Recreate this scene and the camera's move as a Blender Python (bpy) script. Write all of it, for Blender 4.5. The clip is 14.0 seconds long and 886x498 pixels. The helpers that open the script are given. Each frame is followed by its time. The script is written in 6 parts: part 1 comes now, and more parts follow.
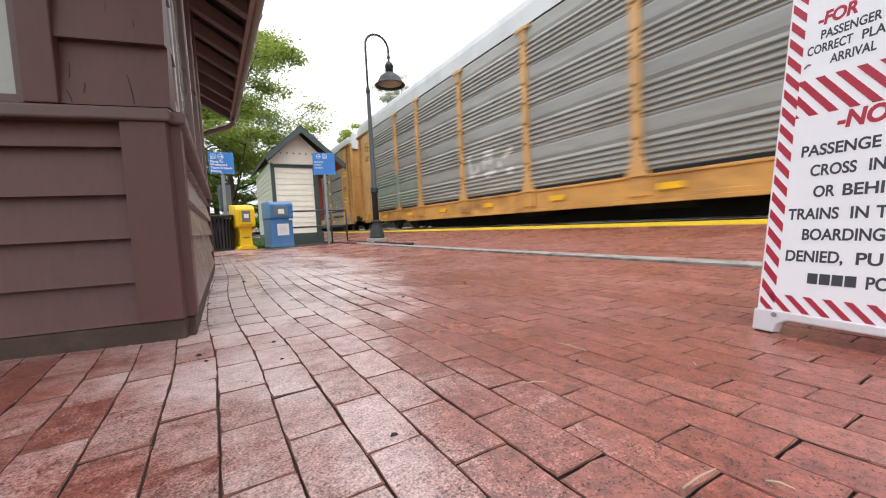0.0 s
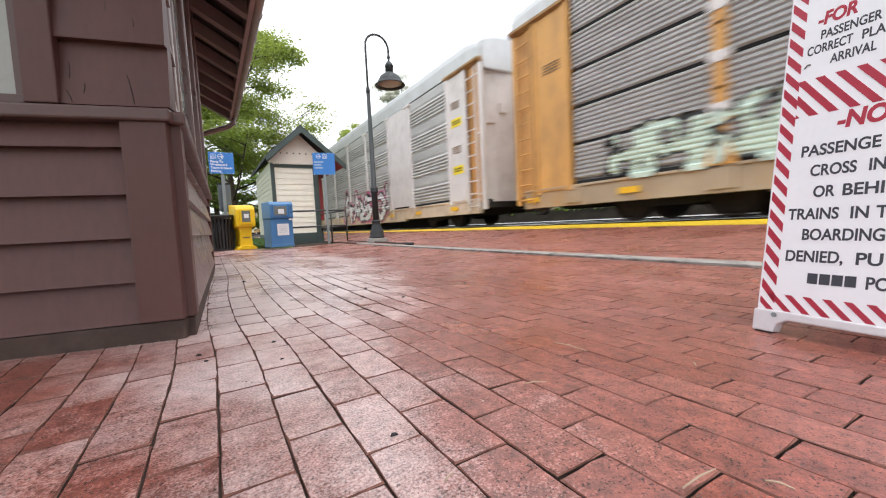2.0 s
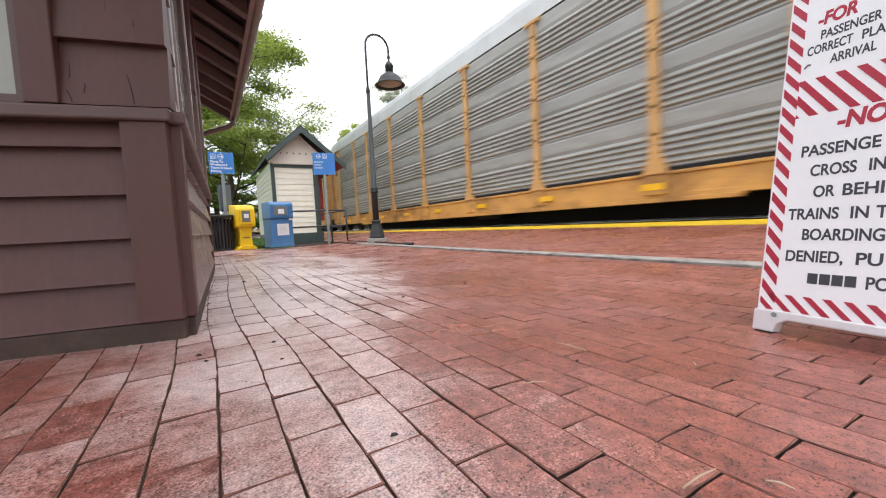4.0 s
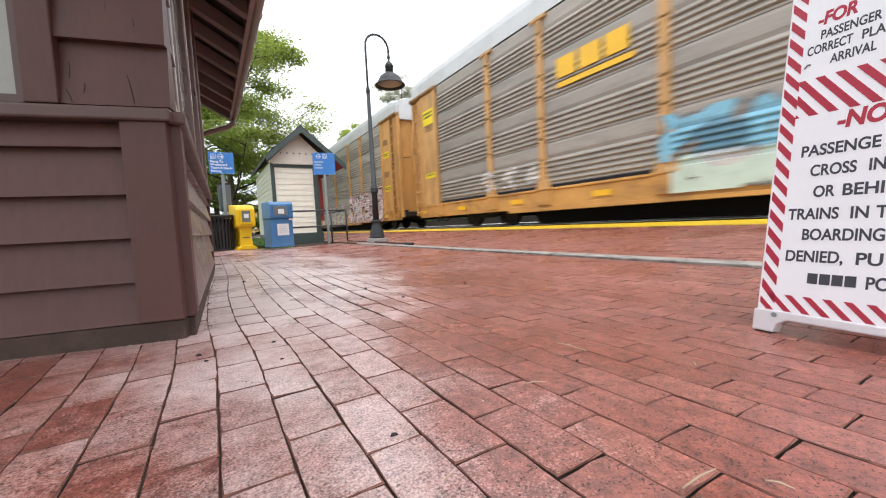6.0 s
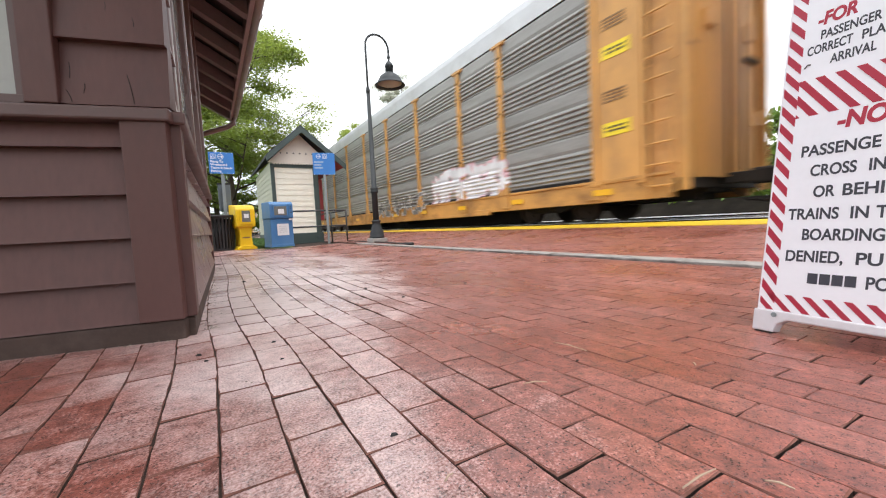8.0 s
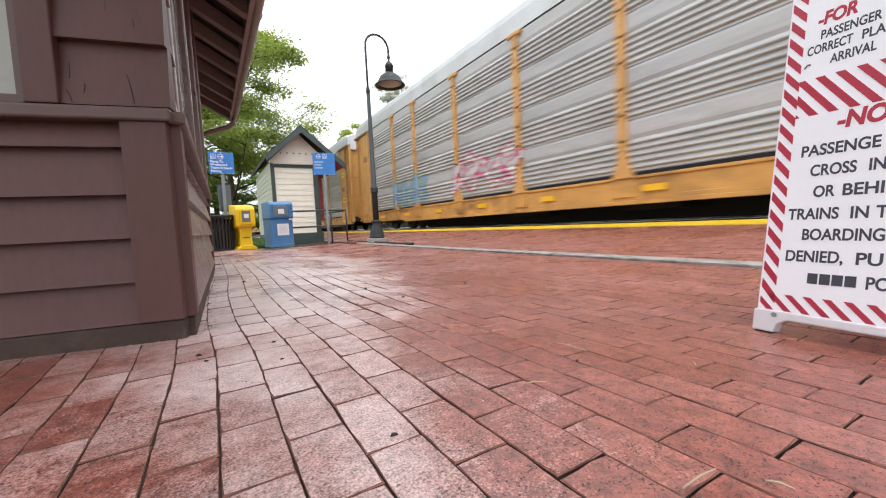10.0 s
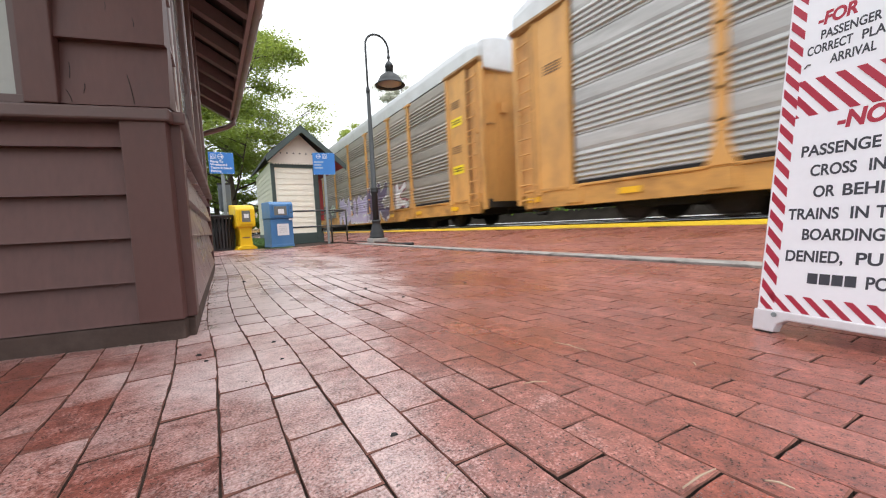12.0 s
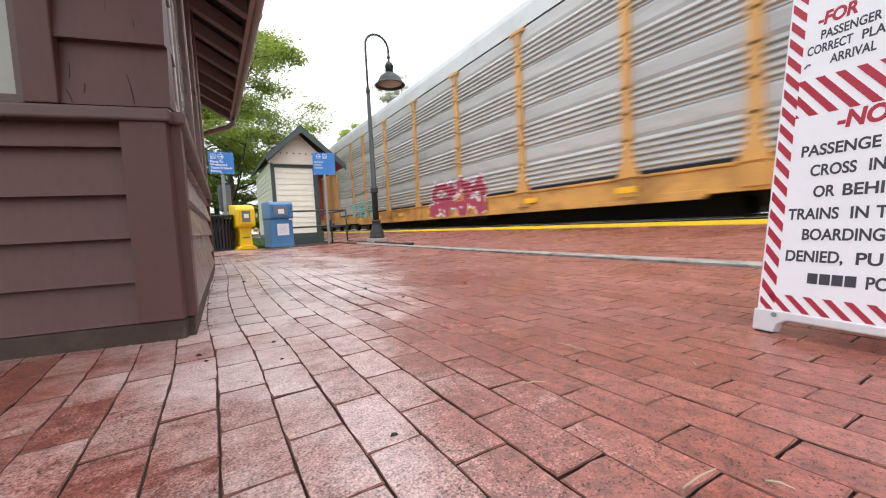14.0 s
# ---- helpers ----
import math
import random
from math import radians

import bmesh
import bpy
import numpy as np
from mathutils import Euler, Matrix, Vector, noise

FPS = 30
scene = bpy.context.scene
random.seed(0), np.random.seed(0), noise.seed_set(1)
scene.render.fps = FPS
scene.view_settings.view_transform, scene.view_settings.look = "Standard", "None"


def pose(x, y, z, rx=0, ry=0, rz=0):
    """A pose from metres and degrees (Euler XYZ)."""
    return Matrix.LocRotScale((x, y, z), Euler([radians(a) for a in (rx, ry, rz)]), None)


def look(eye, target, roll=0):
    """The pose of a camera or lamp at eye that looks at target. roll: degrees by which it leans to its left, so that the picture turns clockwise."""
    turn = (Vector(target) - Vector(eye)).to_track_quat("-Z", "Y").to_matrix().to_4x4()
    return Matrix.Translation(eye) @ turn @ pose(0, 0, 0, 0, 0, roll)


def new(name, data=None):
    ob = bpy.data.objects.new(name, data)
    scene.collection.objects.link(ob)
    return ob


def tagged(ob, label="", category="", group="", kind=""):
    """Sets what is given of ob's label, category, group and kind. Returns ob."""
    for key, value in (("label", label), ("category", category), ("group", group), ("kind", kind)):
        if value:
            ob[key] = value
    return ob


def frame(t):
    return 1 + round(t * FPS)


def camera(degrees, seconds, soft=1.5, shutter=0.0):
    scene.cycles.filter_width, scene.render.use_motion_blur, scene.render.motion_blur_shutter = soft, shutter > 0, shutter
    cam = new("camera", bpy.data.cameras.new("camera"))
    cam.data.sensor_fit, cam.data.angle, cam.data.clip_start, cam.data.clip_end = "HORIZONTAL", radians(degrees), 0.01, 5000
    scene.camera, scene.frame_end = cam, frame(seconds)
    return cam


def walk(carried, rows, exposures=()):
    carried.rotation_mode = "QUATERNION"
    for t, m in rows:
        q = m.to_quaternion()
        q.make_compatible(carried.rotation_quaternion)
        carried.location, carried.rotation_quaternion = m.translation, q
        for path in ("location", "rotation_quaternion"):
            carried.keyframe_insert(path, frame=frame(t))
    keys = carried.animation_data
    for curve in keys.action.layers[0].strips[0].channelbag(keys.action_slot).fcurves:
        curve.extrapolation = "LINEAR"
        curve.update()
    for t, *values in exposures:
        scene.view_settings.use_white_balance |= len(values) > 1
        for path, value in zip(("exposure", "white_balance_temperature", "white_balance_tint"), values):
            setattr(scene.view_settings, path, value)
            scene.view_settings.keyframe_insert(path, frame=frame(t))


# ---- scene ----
# camera: a still camera, low over the brick paving
cam = camera(97.82, 14.0, soft=1.15, shutter=0.28)
EYE = Vector((0.0054, -0.0429, 0.363))
AIM = EYE + Vector((0.50824, 0.85877, -0.0650))
# the film's own exposure drifts a little as bright and dark cars pass
walk(cam, [(0.0, look(EYE, AIM, -2.96)), (14.0, look(EYE, AIM, -2.96))],
     exposures=[(0, 1.20), (3.0, 1.20), (6.2, 1.26), (8.2, 1.26), (11.0, 1.21), (14.0, 1.26)])

# overcast daylight: a veiled sky and a very wide weak sun
world = bpy.data.worlds.new("sky")
scene.world = world
world.use_nodes = True
wn, wl = world.node_tree.nodes, world.node_tree.links
wn.clear()
w_out = wn.new("ShaderNodeOutputWorld")
w_bg = wn.new("ShaderNodeBackground")
w_sky = wn.new("ShaderNodeTexSky")
w_sky.sky_type, w_sky.sun_disc = "NISHITA", False
w_sky.sun_elevation, w_sky.sun_rotation = radians(52), radians(200)
w_scale = wn.new("ShaderNodeMix")
w_scale.data_type, w_scale.blend_type = "RGBA", "MULTIPLY"
w_scale.inputs[0].default_value = 1.0
w_scale.inputs[7].default_value = (0.1, 0.1, 0.1, 1)
w_tex = wn.new("ShaderNodeTexCoord")
w_map = wn.new("ShaderNodeMapping")
w_map.inputs["Scale"].default_value = (1.0, 1.0, 2.6)
w_noise = wn.new("ShaderNodeTexNoise")
w_noise.inputs["Scale"].default_value = 2.2
w_noise.inputs["Detail"].default_value = 5
w_ramp = wn.new("ShaderNodeValToRGB")
w_ramp.color_ramp.elements[0].position, w_ramp.color_ramp.elements[0].color = 0.36, (0.54, 0.585, 0.63, 1)
w_ramp.color_ramp.elements[1].position, w_ramp.color_ramp.elements[1].color = 0.60, (0.98, 0.99, 1.0, 1)
w_mix = wn.new("ShaderNodeMix")
w_mix.data_type = "RGBA"
w_mix.inputs[0].default_value = 0.88
wl.new(w_sky.outputs[0], w_scale.inputs[6])
wl.new(w_tex.outputs["Generated"], w_map.inputs[0])
wl.new(w_map.outputs[0], w_noise.inputs["Vector"])
wl.new(w_noise.outputs["Fac"], w_ramp.inputs[0])
wl.new(w_scale.outputs[2], w_mix.inputs[6])
wl.new(w_ramp.outputs[0], w_mix.inputs[7])
# an overcast sky is three times as bright overhead as at the horizon
w_sep = wn.new("ShaderNodeSeparateXYZ")
w_rise = wn.new("ShaderNodeMapRange")
w_rise.inputs[3].default_value, w_rise.inputs[4].default_value = 0.66, 1.30
w_dome = wn.new("ShaderNodeVectorMath")
w_dome.operation = "SCALE"
wl.new(w_tex.outputs["Generated"], w_sep.inputs[0])
wl.new(w_sep.outputs[2], w_rise.inputs[0])
wl.new(w_mix.outputs[2], w_dome.inputs[0])
wl.new(w_rise.outputs[0], w_dome.inputs["Scale"])
wl.new(w_dome.outputs[0], w_bg.inputs[0])
w_bg.inputs[1].default_value = 1.14
wl.new(w_bg.outputs[0], w_out.inputs[0])
sun = new("sun", bpy.data.lights.new("sun", "SUN"))
sun.data.energy, sun.data.angle, sun.data.color = 0.6, radians(40), (1.0, 0.96, 0.92)
sun.matrix_world = look((0, 0, 0), (-0.2, 0.28, -1.0))


# ---- materials ----
def mat(name, col, rough=0.6, metal=0.0, var=0.18, scale=3.0, fine=60.0, bump=0.15, stain=None, stain_amt=0.0,
        stain_scale=2.0, spread=0.0, stretch=(1, 1, 1), emit=0.0, depth=0.01, spec=0.5, island=False):
    """A surface with broad and fine variation, an optional stain and a fine relief."""
    m = bpy.data.materials.new(name)
    m.use_nodes = True
    n, l = m.node_tree.nodes, m.node_tree.links
    b = n["Principled BSDF"]
    b.inputs["Metallic"].default_value = metal
    b.inputs["Specular IOR Level"].default_value = spec
    tc = n.new("ShaderNodeTexCoord")
    mp = n.new("ShaderNodeMapping")
    mp.inputs["Scale"].default_value = stretch
    l.new(tc.outputs["Object"], mp.inputs[0])
    big, small = n.new("ShaderNodeTexNoise"), n.new("ShaderNodeTexNoise")
    big.inputs["Scale"].default_value, big.inputs["Detail"].default_value = scale, 4
    small.inputs["Scale"].default_value, small.inputs["Detail"].default_value = fine, 3
    for t in (big, small):
        l.new(mp.outputs[0], t.inputs["Vector"])
    add = n.new("ShaderNodeMath")
    add.operation = "MULTIPLY_ADD"
    l.new(small.outputs["Fac"], add.inputs[0])
    add.inputs[1].default_value = 0.45
    l.new(big.outputs["Fac"], add.inputs[2])
    mr = n.new("ShaderNodeMapRange")
    mr.inputs[1].default_value, mr.inputs[2].default_value = 0.4, 1.05
    mr.inputs[3].default_value, mr.inputs[4].default_value = 1 - var, 1 + var
    l.new(add.outputs[0], mr.inputs[0])
    val = mr.outputs[0]
    if spread:
        src = n.new("ShaderNodeNewGeometry").outputs["Random Per Island"] if island else n.new("ShaderNodeObjectInfo").outputs["Random"]
        r2 = n.new("ShaderNodeMapRange")
        r2.inputs[3].default_value, r2.inputs[4].default_value = 1 - spread, 1 + spread
        l.new(src, r2.inputs[0])
        mu = n.new("ShaderNodeMath")
        mu.operation = "MULTIPLY"
        l.new(val, mu.inputs[0])
        l.new(r2.outputs[0], mu.inputs[1])
        val = mu.outputs[0]
    mul = n.new("ShaderNodeVectorMath")
    mul.operation = "SCALE"
    mul.inputs[0].default_value = col[:3]
    l.new(val, mul.inputs["Scale"])
    out = mul.outputs[0]
    if stain:
        sn = n.new("ShaderNodeTexNoise")
        sn.inputs["Scale"].default_value, sn.inputs["Detail"].default_value = stain_scale, 6
        sn.inputs["Roughness"].default_value = 0.65
        l.new(mp.outputs[0], sn.inputs["Vector"])
        sr = n.new("ShaderNodeMapRange")
        sr.inputs[1].default_value, sr.inputs[2].default_value = 0.48, 0.68
        sr.inputs[4].default_value = stain_amt
        l.new(sn.outputs["Fac"], sr.inputs[0])
        mx = n.new("ShaderNodeMix")
        mx.data_type = "RGBA"
        mx.inputs[7].default_value = (*stain, 1)
        l.new(sr.outputs[0], mx.inputs[0])
        l.new(out, mx.inputs[6])
        out = mx.outputs[2]
    l.new(out, b.inputs["Base Color"])
    rr = n.new("ShaderNodeMapRange")
    rr.inputs[1].default_value, rr.inputs[2].default_value = 0.4, 1.0
    rr.inputs[3].default_value, rr.inputs[4].default_value = max(0.05, rough - 0.1), min(1, rough + 0.12)
    l.new(add.outputs[0], rr.inputs[0])
    l.new(rr.outputs[0], b.inputs["Roughness"])
    if bump:
        bp = n.new("ShaderNodeBump")
        bp.inputs["Strength"].default_value, bp.inputs["Distance"].default_value = bump, depth
        l.new(add.outputs[0], bp.inputs["Height"])
        l.new(bp.outputs[0], b.inputs["Normal"])
    if emit:
        b.inputs["Emission Color"].default_value = (*col[:3], 1)
        b.inputs["Emission Strength"].default_value = emit
    return m


def brick_material(name, island, wet, relief):
    """Damp red paver: dark fired pits, pale flecks, lime in patches, a painted sky sheen, colour varying brick by
    brick.
    """
    m = bpy.data.materials.new(name)
    m.use_nodes = True
    n, l = m.node_tree.nodes, m.node_tree.links
    b = n["Principled BSDF"]
    geo = n.new("ShaderNodeNewGeometry")
    rnd = geo.outputs["Random Per Island"] if island else n.new("ShaderNodeObjectInfo").outputs["Random"]

    def noise_tex(scale, detail, rough=0.5):
        t = n.new("ShaderNodeTexNoise")
        t.inputs["Scale"].default_value, t.inputs["Detail"].default_value, t.inputs["Roughness"].default_value = scale, detail, rough
        l.new(geo.outputs["Position"], t.inputs["Vector"])
        return t.outputs["Fac"]

    def span(src, a, b_, c, d):
        r = n.new("ShaderNodeMapRange")
        for k, v in enumerate((a, b_, c, d)):
            r.inputs[k + 1].default_value = v
        l.new(src, r.inputs[0])
        return r.outputs[0]

    def calc(op, a, b_):
        q = n.new("ShaderNodeMath")
        q.operation = op
        for k, v in enumerate((a, b_)):
            if isinstance(v, (int, float)):
                q.inputs[k].default_value = v
            else:
                l.new(v, q.inputs[k])
        return q.outputs[0]

    b.inputs["Specular IOR Level"].default_value = 0.85     # a film of water
    ramp = n.new("ShaderNodeValToRGB")
    e = ramp.color_ramp.elements
    e[0].position, e[0].color = 0.0, (0.208, 0.058, 0.040, 1)
    e[1].position, e[1].color = 1.0, (0.285, 0.093, 0.068, 1)
    ramp.color_ramp.elements.new(0.55).color = (0.245, 0.072, 0.051, 1)
    l.new(rnd, ramp.inputs[0])
    patch, cloud, fleck = noise_tex(1.5, 4), noise_tex(30, 7, 0.62), noise_tex(210, 3, 0.6)
    # fired pits: small scattered hollows of uneven size
    cell = n.new("ShaderNodeTexVoronoi")
    cell.inputs["Scale"].default_value = 200
    l.new(geo.outputs["Position"], cell.inputs["Vector"])
    small = n.new("ShaderNodeTexVoronoi")
    small.inputs["Scale"].default_value = 350
    l.new(geo.outputs["Position"], small.inputs["Vector"])
    dots = calc("ADD", small.outputs["Distance"], span(noise_tex(120, 2), 0.3, 0.7, -0.22, 0.30))
    pit = calc("ADD", calc("ADD", cell.outputs["Distance"], span(noise_tex(75, 3), 0.3, 0.7, -0.24, 0.30)), span(noise_tex(330, 2), 0.3, 0.7, -0.16, 0.16))
    tone = calc("MULTIPLY", calc("MULTIPLY", span(pit, 0.15, 0.28, 0.22, 1.04), span(dots, 0.14, 0.25, 0.34, 1.05)), calc("MULTIPLY", span(cloud, 0.3, 0.7, 0.52, 1.48), span(fleck, 0.3, 0.7, 0.60, 1.40)))
    sc = n.new("ShaderNodeVectorMath")
    sc.operation = "SCALE"
    l.new(ramp.outputs[0], sc.inputs[0])
    l.new(tone, sc.inputs["Scale"])
    sep = n.new("ShaderNodeSeparateXYZ")
    l.new(geo.outputs["Position"], sep.inputs[0])
    # pale colour: sky sheen painted as a band by the building, plus scattered lime patches
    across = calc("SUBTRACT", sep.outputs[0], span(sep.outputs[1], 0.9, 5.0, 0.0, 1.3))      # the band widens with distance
    sheen_band = calc("MULTIPLY", calc("MULTIPLY", span(across, 0.22, 1.3, 1.0, 0.0), span(sep.outputs[0], -0.45, 0.0, 0.6, 1.0)), calc("MULTIPLY", span(sep.outputs[1], 0.6, 2.4, 0.72, 1.12), span(sep.outputs[1], 3.0, 7.0, 1.0, 0.6)))
    level = calc("ADD", calc("ADD", calc("MULTIPLY", patch, 0.9), calc("ADD", calc("ADD", span(rnd, 0.0, 1.0, -0.08, 0.08), span(across, 0.2, 1.0, 0.0, -0.22)), span(noise_tex(6.5, 3), 0.25, 0.75, -0.13, 0.13))), calc("MULTIPLY", sheen_band, 0.8))
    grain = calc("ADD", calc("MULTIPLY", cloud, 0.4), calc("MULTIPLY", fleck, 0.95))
    lime_sheen = span(calc("ADD", level, grain), 1.53, 2.02, 0.0, 0.86)
    mx = n.new("ShaderNodeMix")
    mx.data_type = "RGBA"
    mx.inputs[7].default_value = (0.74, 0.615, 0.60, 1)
    l.new(lime_sheen, mx.inputs[0])
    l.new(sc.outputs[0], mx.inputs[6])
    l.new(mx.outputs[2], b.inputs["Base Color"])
    l.new(calc("ADD", span(patch, 0.35, 0.65, wet, wet + 0.22), calc("MULTIPLY", span(pit, 0.16, 0.27, 1.0, 0.0), 0.2)), b.inputs["Roughness"])
    bp = n.new("ShaderNodeBump")
    bp.inputs["Strength"].default_value, bp.inputs["Distance"].default_value = relief, 0.0025
    l.new(calc("ADD", span(pit, 0.14, 0.30, 0.0, 0.8), calc("MULTIPLY", cloud, 0.8)), bp.inputs["Height"])
    l.new(bp.outputs[0], b.inputs["Normal"])
    return m


M = {}
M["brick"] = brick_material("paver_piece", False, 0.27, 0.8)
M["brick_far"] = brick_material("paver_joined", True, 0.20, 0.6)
M["brick_edge"] = mat("paver_grimy_edge", (0.215, 0.095, 0.075), 0.8, var=0.5, scale=25, fine=160, bump=0.4, spec=0.2, stain=(0.045, 0.03, 0.025), stain_amt=0.8, stain_scale=30)
M["joint"] = mat("joint_soil", (0.05, 0.034, 0.028), 0.9, spec=0.2, var=0.4, scale=12, fine=120, bump=0.5)
M["concrete"] = mat("concrete", (0.36, 0.35, 0.33), 0.75, var=0.2, scale=3, fine=70, bump=0.3, stain=(0.18, 0.17, 0.15), stain_amt=0.6)
M["strip"] = mat("drain_strip_concrete", (0.27, 0.245, 0.225), 0.8, var=0.35, scale=7, fine=60, bump=0.5, stain=(0.07, 0.06, 0.055), stain_amt=0.8, stain_scale=6)
M["yellow_line"] = mat("yellow_line_paint", (0.75, 0.50, 0.02), 0.5, var=0.12, scale=3, fine=40, stain=(0.4, 0.3, 0.06), stain_amt=0.4)
M["grass"] = mat("grass_ground", (0.065, 0.115, 0.03), 0.9, var=0.5, scale=2, fine=30, bump=0.6, depth=0.03)
M["blade"] = mat("grass_blade", (0.08, 0.15, 0.035), 0.7, var=0.3, spread=0.3, island=True)
# ballast and bank: wet stone and earth, darkened further for shade under the train
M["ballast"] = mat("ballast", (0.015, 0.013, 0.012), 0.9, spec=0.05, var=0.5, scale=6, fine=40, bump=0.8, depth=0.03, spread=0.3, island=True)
M["bank"] = mat("bank_earth", (0.018, 0.015, 0.012), 0.95, spec=0.05, var=0.5, scale=2, fine=25, bump=0.8, depth=0.04)
# pale, mostly non-metal colour stands in for the polished head's gleam
M["rail"] = mat("polished_rail_head", (0.86, 0.86, 0.87), 0.3, metal=0.3, var=0.1)
M["rail_web"] = mat("rusty_rail_web", (0.035, 0.024, 0.018), 0.85, spec=0.15, var=0.4, scale=6)
M["tie"] = mat("tie_wood", (0.07, 0.055, 0.045), 0.9, var=0.4)
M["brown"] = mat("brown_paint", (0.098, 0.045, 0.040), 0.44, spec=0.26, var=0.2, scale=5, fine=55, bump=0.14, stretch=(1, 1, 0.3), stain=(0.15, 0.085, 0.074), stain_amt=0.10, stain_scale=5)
# glossy flank paint, base lightened to carry the sky light on that wall
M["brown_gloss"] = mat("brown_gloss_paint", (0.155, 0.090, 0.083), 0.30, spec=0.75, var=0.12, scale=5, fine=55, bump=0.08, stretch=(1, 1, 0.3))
M["brown_board"] = mat("brown_board_paint", (0.102, 0.050, 0.045), 0.48, spec=0.25, var=0.13, scale=5, fine=60, bump=0.12, stretch=(1, 1, 0.35))
M["brown_dark"] = mat("brown_paint_trim", (0.092, 0.046, 0.041), 0.45, var=0.18, scale=5, fine=60, bump=0.15)
M["footing"] = mat("footing_paint", (0.062, 0.041, 0.034), 0.7, var=0.25, scale=6, fine=70, bump=0.3, stain=(0.11, 0.08, 0.07), stain_amt=0.4, stain_scale=9, spec=0.2)
# eave brown lightened for the bounce light on rafters, fascia and beam
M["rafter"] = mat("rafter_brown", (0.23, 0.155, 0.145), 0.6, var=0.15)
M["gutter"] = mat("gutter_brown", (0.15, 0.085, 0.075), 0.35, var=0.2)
# eave brown darkened almost to black: shade between the rafters, put into colour
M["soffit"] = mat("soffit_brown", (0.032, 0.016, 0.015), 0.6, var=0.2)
M["curtain"] = mat("window_blind", (0.38, 0.37, 0.35), 0.7, var=0.08)
M["shingle"] = mat("roof_shingle", (0.05, 0.05, 0.055), 0.85, var=0.3, scale=8, fine=90, bump=0.5)
M["cream"] = mat("cream_paint", (0.86, 0.79, 0.67), 0.55, var=0.06, scale=3, fine=40, bump=0.08)
M["cream_pink"] = mat("cream_pink_paint", (0.86, 0.76, 0.67), 0.55, var=0.06, scale=3, fine=40, bump=0.08)
M["green_trim"] = mat("dark_green_trim", (0.045, 0.065, 0.06), 0.5, var=0.15)
M["shed_side"] = mat("shed_side_paint", (0.50, 0.49, 0.40), 0.6, var=0.12)
M["barn_red"] = mat("barn_red_paint", (0.30, 0.035, 0.04), 0.55, var=0.15)
M["lamp"] = mat("lamp_post_paint", (0.022, 0.026, 0.029), 0.6, var=0.2, scale=8, fine=80)
M["lamp_in"] = mat("lamp_reflector", (0.42, 0.38, 0.33), 0.4, var=0.1)
M["blue_box"] = mat("blue_enamel", (0.055, 0.18, 0.39), 0.4, var=0.15, stain=(0.12, 0.2, 0.3), stain_amt=0.3)
M["yellow_box"] = mat("yellow_enamel", (0.80, 0.52, 0.01), 0.4, var=0.1)
M["black"] = mat("black_paint", (0.018, 0.017, 0.018), 0.5, var=0.3)
M["glass"] = mat("dark_glass", (0.16, 0.17, 0.16), 0.12, var=0.25, scale=9)
M["paper"] = mat("white_paper", (0.72, 0.74, 0.76), 0.7, var=0.06)
M["blue_sign"] = mat("blue_sign_sheet", (0.035, 0.19, 0.54), 0.4, var=0.06)
M["white_paint"] = mat("white_letters", (0.8, 0.82, 0.84), 0.5, var=0.04)
M["faded"] = mat("faded_letters", (0.30, 0.42, 0.58), 0.5, var=0.2, scale=20)
M["worn_white"] = mat("worn_white_paint", (0.62, 0.58, 0.55), 0.6, var=0.2, scale=30, stain=(0.4, 0.2, 0.16), stain_amt=0.6, stain_scale=25)
M["twig"] = mat("dry_twig", (0.45, 0.33, 0.24), 0.8, var=0.2, scale=40)
M["grit"] = mat("grit", (0.36, 0.31, 0.27), 0.8, var=0.3, scale=60, spread=0.7, island=True)
M["grey_metal"] = mat("galvanised_post", (0.26, 0.29, 0.30), 0.5, metal=0.3, var=0.18)
M["grey_box"] = mat("grey_enamel_box", (0.12, 0.14, 0.155), 0.45, var=0.15)
M["rail_black"] = mat("black_pipe", (0.03, 0.03, 0.032), 0.45, var=0.25)
M["sign_white"] = mat("sign_white_plastic", (0.84, 0.83, 0.88), 0.45, var=0.04, scale=4, bump=0.03)
M["sign_frame"] = mat("sign_frame_plastic", (0.66, 0.63, 0.66), 0.5, var=0.08, stain=(0.45, 0.38, 0.36), stain_amt=0.4)
M["sign_red"] = mat("sign_red_ink", (0.40, 0.022, 0.05), 0.45, var=0.05, bump=0.03)
M["sign_ink"] = mat("sign_dark_ink", (0.045, 0.045, 0.06), 0.5, var=0.05, bump=0.03)
M["rubber"] = mat("black_rubber", (0.02, 0.018, 0.018), 0.7)
M["bark"] = mat("bark", (0.075, 0.055, 0.045), 0.9, var=0.4, scale=6, fine=30, bump=0.8, stretch=(1, 1, 0.3), depth=0.03)


def leaf_material(name, col, spread=0.45, through_col=None):
    m = mat(name, col, 0.55, var=0.2, scale=0.6, fine=5, bump=0, spread=spread, island=True)
    b = m.node_tree.nodes["Principled BSDF"]
    tr = m.node_tree.nodes.new("ShaderNodeBsdfTranslucent")
    tr.inputs[0].default_value = through_col or (col[0] * 2.4, col[1] * 2.3, col[2] * 1.6, 1)
    ms = m.node_tree.nodes.new("ShaderNodeMixShader")
    ms.inputs[0].default_value = 0.34
    m.node_tree.links.new(b.outputs[0], ms.inputs[1])
    m.node_tree.links.new(tr.outputs[0], ms.inputs[2])
    m.node_tree.links.new(ms.outputs[0], m.node_tree.nodes["Material Output"].inputs[0])
    return m


M["leaf"] = leaf_material("spring_leaf", (0.15, 0.195, 0.045), 0.75)
